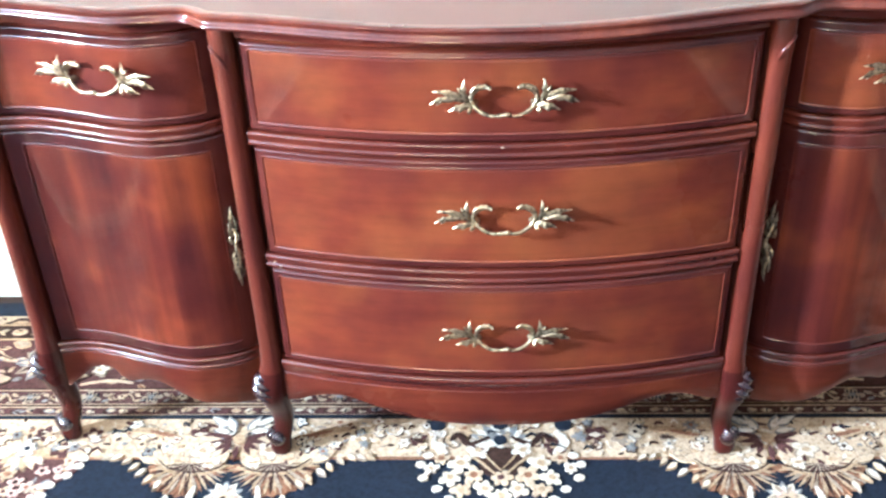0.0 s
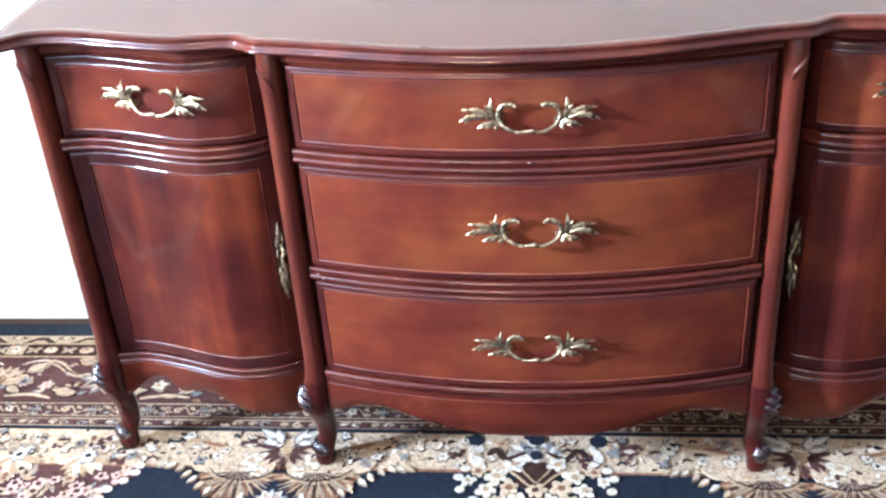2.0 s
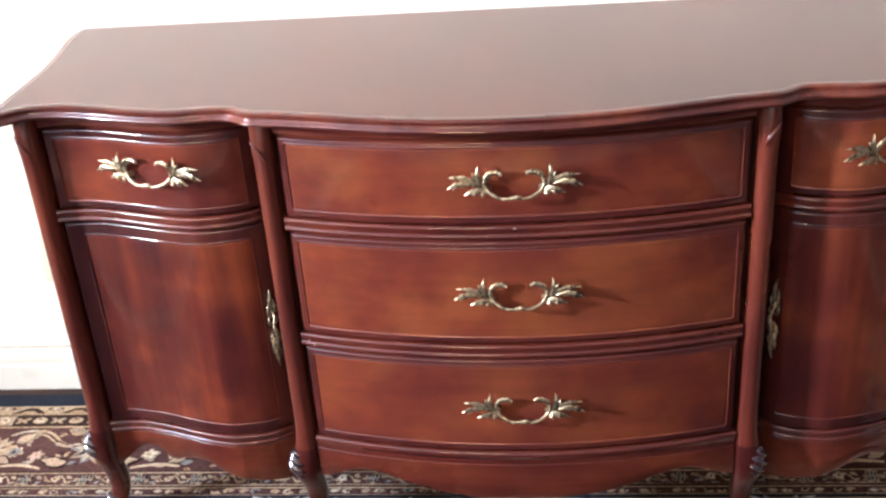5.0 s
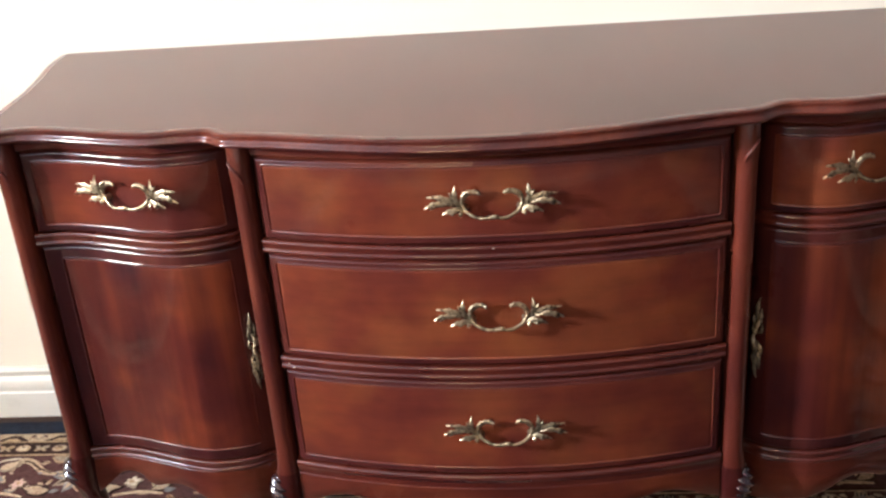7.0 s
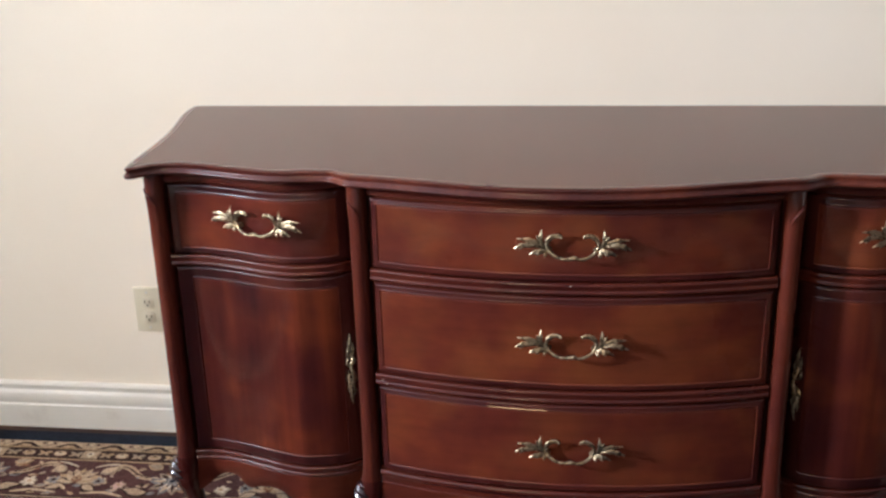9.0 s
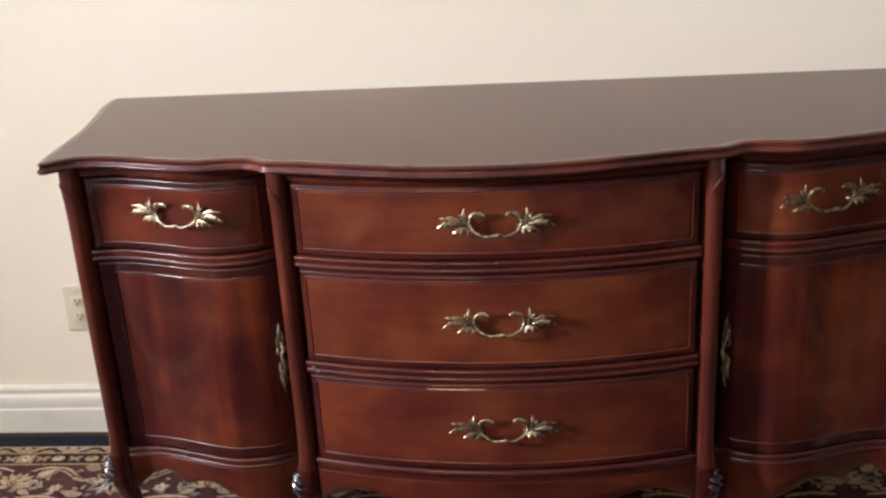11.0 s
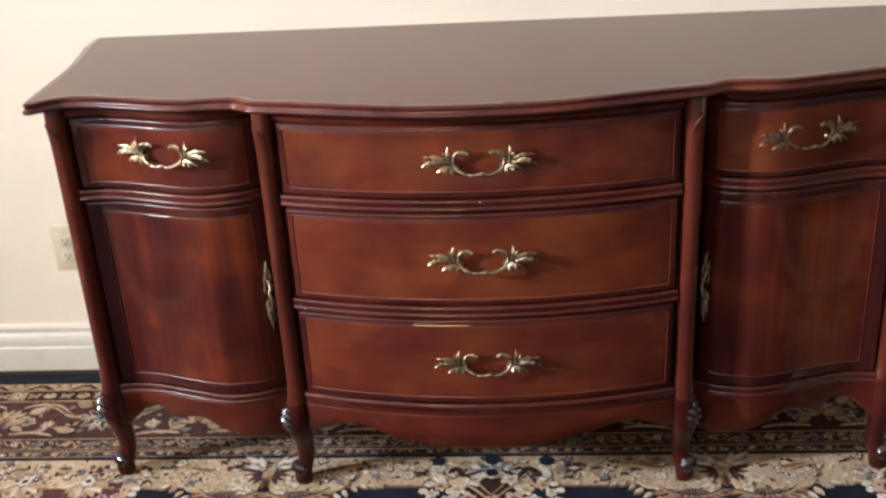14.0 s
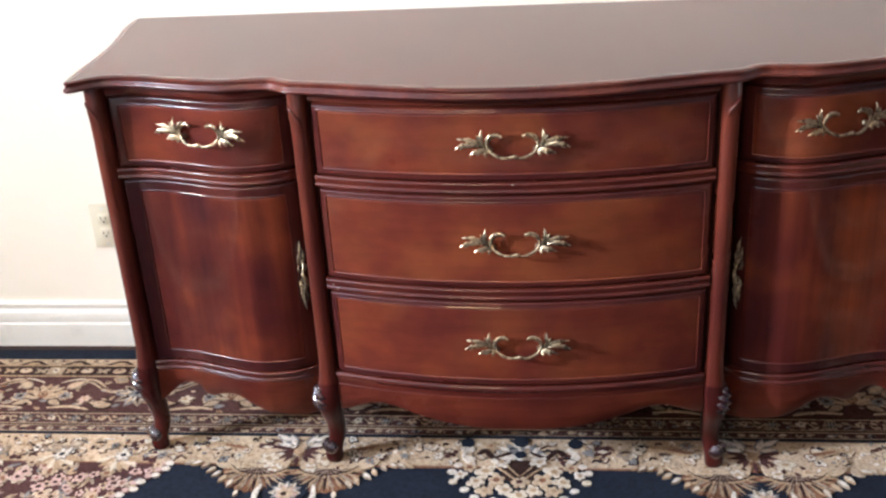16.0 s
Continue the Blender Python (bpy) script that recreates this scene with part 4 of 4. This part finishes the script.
def lobe_motif(x0):
    """The double lobe that hangs from the tan band into the dark field."""
    w = Weave()
    for s in (-1, 1):
        # each lobe ends in a scalloped fan of brown and ochre strands
        cx, cy = x0 + s * 0.074, -0.530
        for k, (r, c) in enumerate(((0.072, RUST), (0.056, TAUPE), (0.044, OCHRE))):
            w.shape([(cx + (r + 0.006 * (q % 2)) * math.cos(math.pi * (1 + q / 24)), cy + (r + 0.006 * (q % 2)) * math.sin(math.pi * (1 + q / 24))) for q in range(25)], 2 + k, c)
        for j in range(24):
            d = 184 + 7.5 * j
            w.petal(cx, cy, d, 0.072 + 0.010 * random.random(), 0.0042, 5, (RUST, OCHRE, BROWN, OCHRE, TAUPE)[j % 5])
            w.petal(cx, cy, d + 3, 0.058, 0.0014, 6, (BROWN, TAUPE, MAROON)[j % 3])
        for u, v, r in ((0.062, -0.506, 0.052), (0.105, -0.500, 0.048), (0.146, -0.498, 0.032)):
            w.disc(x0 + s * u, v, r, 5, TAN, 18, 0.9)
        w.stroke([(x0 + s * 0.010, -0.536), (x0 + s * 0.040, -0.553), (x0 + s * 0.080, -0.556), (x0 + s * 0.118, -0.544), (x0 + s * 0.142, -0.522)], 0.0036, 6, OCHRE)
        w.stroke([(x0 + s * 0.012, -0.531), (x0 + s * 0.040, -0.547), (x0 + s * 0.080, -0.550), (x0 + s * 0.116, -0.538), (x0 + s * 0.138, -0.518)], 0.0014, 7, BROWN)
        # soft ovals inside the lobe
        for u, v, r, c in ((0.060, -0.496, 0.022, CREAM), (0.100, -0.520, 0.017, TAN), (0.040, -0.528, 0.014, WHITE)):
            w.rosette(x0 + s * u, v, r, 5, 6, c, CAMEL, TAUPE, 40 * u)
            w.petal(x0 + s * u - 0.010, v - 0.002, 10 * s, 0.020, 0.0035, 9, (OCHRE, BROWN)[int(u * 100) % 2])
        for u, v, n in ((0.128, -0.488, 0.013), (0.158, -0.500, 0.012), (0.115, -0.470, 0.011), (0.176, -0.482, 0.012)):
            blossom(w, x0 + s * u, v, n, 6)
        # pale leaf points along the outer slope
        for j in range(8):
            u = 0.118 + 0.0165 * j
            v = -0.574 + 0.062 * min(1.0, (u - 0.118) / 0.075)
            outlined_leaf(w, x0 + s * u, v + 0.006, 270 + s * (30 + 5 * j + random.uniform(-14, 14)), 0.030 - 0.001 * j + random.uniform(-0.005, 0.004), 6, (TAUPE, OCHRE)[j % 2], (CREAM, TAN, WHITE)[j % 3], 0.24)
        for j in range(6):
            w.petal(x0 + s * (0.03 + 0.022 * j), -0.510 + random.uniform(-0.02, 0.03), random.uniform(0, 360), 0.014, 0.003, 9, random.choice((MAROON, BROWN, WHITE, OCHRE)))
        # maroon star of petals about the axis
        for j in range(4):
            w.petal(x0 + s * 0.012, -0.466 - 0.005 * j, 90 - s * (72 + 27 * j), 0.046 - 0.005 * j, 0.0052, 7, MAROON)
        # pale blossoms above the star
        for u, v, d, n in ((0.010, -0.444, 62, 0.044), (0.016, -0.450, 12, 0.040), (0.022, -0.432, 32, 0.050)):
            w.petal(x0 + s * u, v, 90 - s * (90 - d), n, 0.0092, 5, GREY)
            w.petal(x0 + s * (u + 0.003), v, 90 - s * (90 - d), n * 0.84, 0.0062, 6, (WHITE, CREAM)[d % 2])
        w.stroke([(x0 + s * 0.085, -0.472), (x0 + s * 0.130, -0.458), (x0 + s * 0.165, -0.445), (x0 + s * 0.205, -0.440)], 0.0095, 4, OCHRE)
        w.stroke([(x0 + s * 0.10, -0.466), (x0 + s * 0.14, -0.454), (x0 + s * 0.17, -0.445)], 0.0045, 5, RUST)
    w.disc(x0, -0.468, 0.012, 7, OCHRE)
    w.petal(x0, -0.484, 270, 0.040, 0.005, 6, MAROON)
    # the small pendant flower
    w.disc(x0, -0.598, 0.048, 4, NAVY, 18)
    for j in range(9):
        w.petal(x0, -0.606, -40 + j * 32.5, 0.034, 0.0085, 6, (GREY, CREAM)[j % 2])
        w.petal(x0, -0.606, -40 + j * 32.5, 0.028, 0.0035, 7, (WHITE, TAUPE)[j % 2])
    w.flower(x0, -0.616, 0.020, 7, 8, TAN, BROWN, PINK)
    w.flower(x0, -0.650, 0.020, 6, 6, CREAM, RUST, None)
    for s in (-1, 1):
        w.stroke([(x0 + s * 0.055, -0.585), (x0 + s * 0.060, -0.625), (x0 + s * 0.045, -0.665)], 0.0055, 7, WHITE)
        w.petal(x0 + s * 0.10, -0.602, 270 + s * 10, 0.022, 0.0050, 5, CREAM)
    w.make("lobe_motif", rug, "tan double lobe with maroon star petals and a camel fringe")


def centre_palmette(x0):
    w = Weave()
    for j in range(11):
        w.petal(x0, -0.478, 8 + j * 16.4, 0.060, 0.0095, 2, GREY if j % 2 else WHITE)
    for s in (-1, 1):
        w.disc(x0 + s * 0.115, -0.428, 0.016, 3, NAVY, 10)
        w.stroke([(x0 + s * 0.02, -0.462), (x0 + s * 0.055, -0.480), (x0 + s * 0.075, -0.455), (x0 + s * 0.09, -0.470)], 0.006, 4, BROWN)
        w.stroke([(x0 + s * 0.10, -0.445), (x0 + s * 0.115, -0.475), (x0 + s * 0.095, -0.505)], 0.009, 3, WHITE)
        w.stroke([(x0, -0.565), (x0 + s * 0.03, -0.53), (x0 + s * 0.055, -0.505)], 0.0022, 4, OCHRE)
        for u, v, r, c in ((0.070, -0.527, 0.024, CREAM), (0.105, -0.515, 0.018, TAN), (0.047, -0.556, 0.022, TAN), (0.088, -0.562, 0.020, CREAM), (0.122, -0.540, 0.015, WHITE),
                           (0.028, -0.588, 0.020, CREAM), (0.068, -0.590, 0.018, TAN), (0.040, -0.495, 0.020, WHITE)):
            w.flower(x0 + s * u, v, r, 5, 3, c, (OCHRE, RUST)[int(u * 1000) % 2], None, 18 * s + 900 * u)
        for u, v in ((0.128, -0.508), (0.135, -0.562), (0.110, -0.588), (0.088, -0.612), (0.050, -0.620), (0.020, -0.628), (0.140, -0.530)):
            w.disc(x0 + s * u, v, 0.010, 4, (WHITE, CREAM)[int(u * 1000) % 2], 6, 0.8)
    w.disc(x0, -0.425, 0.017, 5, NAVY, 10)
    w.disc(x0, -0.470, 0.012, 6, NAVY, 10)
    w.flower(x0, -0.562, 0.020, 6, 3, TAN, MAROON, None)
    w.flower(x0, -0.604, 0.021, 6, 3, CREAM, OCHRE, None)
    w.disc(x0, -0.524, 0.040, 2, BROWN, 14)
    for s in (-1, 1):
        w.stroke([(x0, -0.545), (x0 + s * 0.022, -0.515), (x0 + s * 0.034, -0.492)], 0.0016, 4, OCHRE)
    w.make("centre_palmette", rug, "cream and grey floral palmette")


def spandrel(s):
    w = Weave()
    edge = [(0.745, -0.514), (0.752, -0.545), (0.785, -0.580), (0.800, -0.615), (0.850, -0.640), (0.865, -0.68), (0.93, -0.72), (0.95, -0.80), (1.06, -0.86), (1.10, -1.0), (1.30, -1.1)]
    line = [(p.x, p.y) for p in smooth_line([(a, b, 0) for a, b in edge], 3)]
    w.shape([(s * a, b) for a, b in line] + [(s * 1.302, -1.1), (s * 1.302, -0.514)], 1, MAROON)
    for a, b in line[::2]:
        w.disc(s * (a + 0.004), b, 0.0105, 3, WHITE, 6, 0.8)
        w.disc(s * (a + 0.019), b - 0.004, 0.0085, 3, PINK, 6, 0.8)
    random.seed(11)
    for _ in range(400):
        u, v = random.uniform(0.76, 1.28), random.uniform(-1.08, -0.52)
        lim = float(np.interp(-v, [-q for _, q in line], [p for p, _ in line]))
        if u < lim + 0.022:
            continue
        if random.random() < 0.6:
            w.flower(s * u, v, random.uniform(0.009, 0.019), 5, 3, random.choice((PINK, CAMEL, PINK, TAN)), random.choice((RUST, MAROON, BROWN)), random.choice((None, None, CREAM, BROWN)), random.uniform(0, 60))
        else:
            w.spray(s * u, v, random.uniform(0, 360), 0.028, 3, 2, (CAMEL, TAUPE, OCHRE, GREY))
    for u in (0.86, 1.0, 1.16):
        for j in range(8):
            w.petal(s * u, -0.495, 200 + j * 20, 0.055, 0.010, 5, (CREAM, OCHRE, TAN)[j % 3])
        w.flower(s * u, -0.492, 0.020, 7, 6, WHITE, NAVY, GREY)
    w.make("corner_motif", rug, "maroon corner filled with pink and cream flowers")


centre_palmette(0.0)
for s in (-1, 1):
    lobe_motif(s * 0.475)
    spandrel(s)
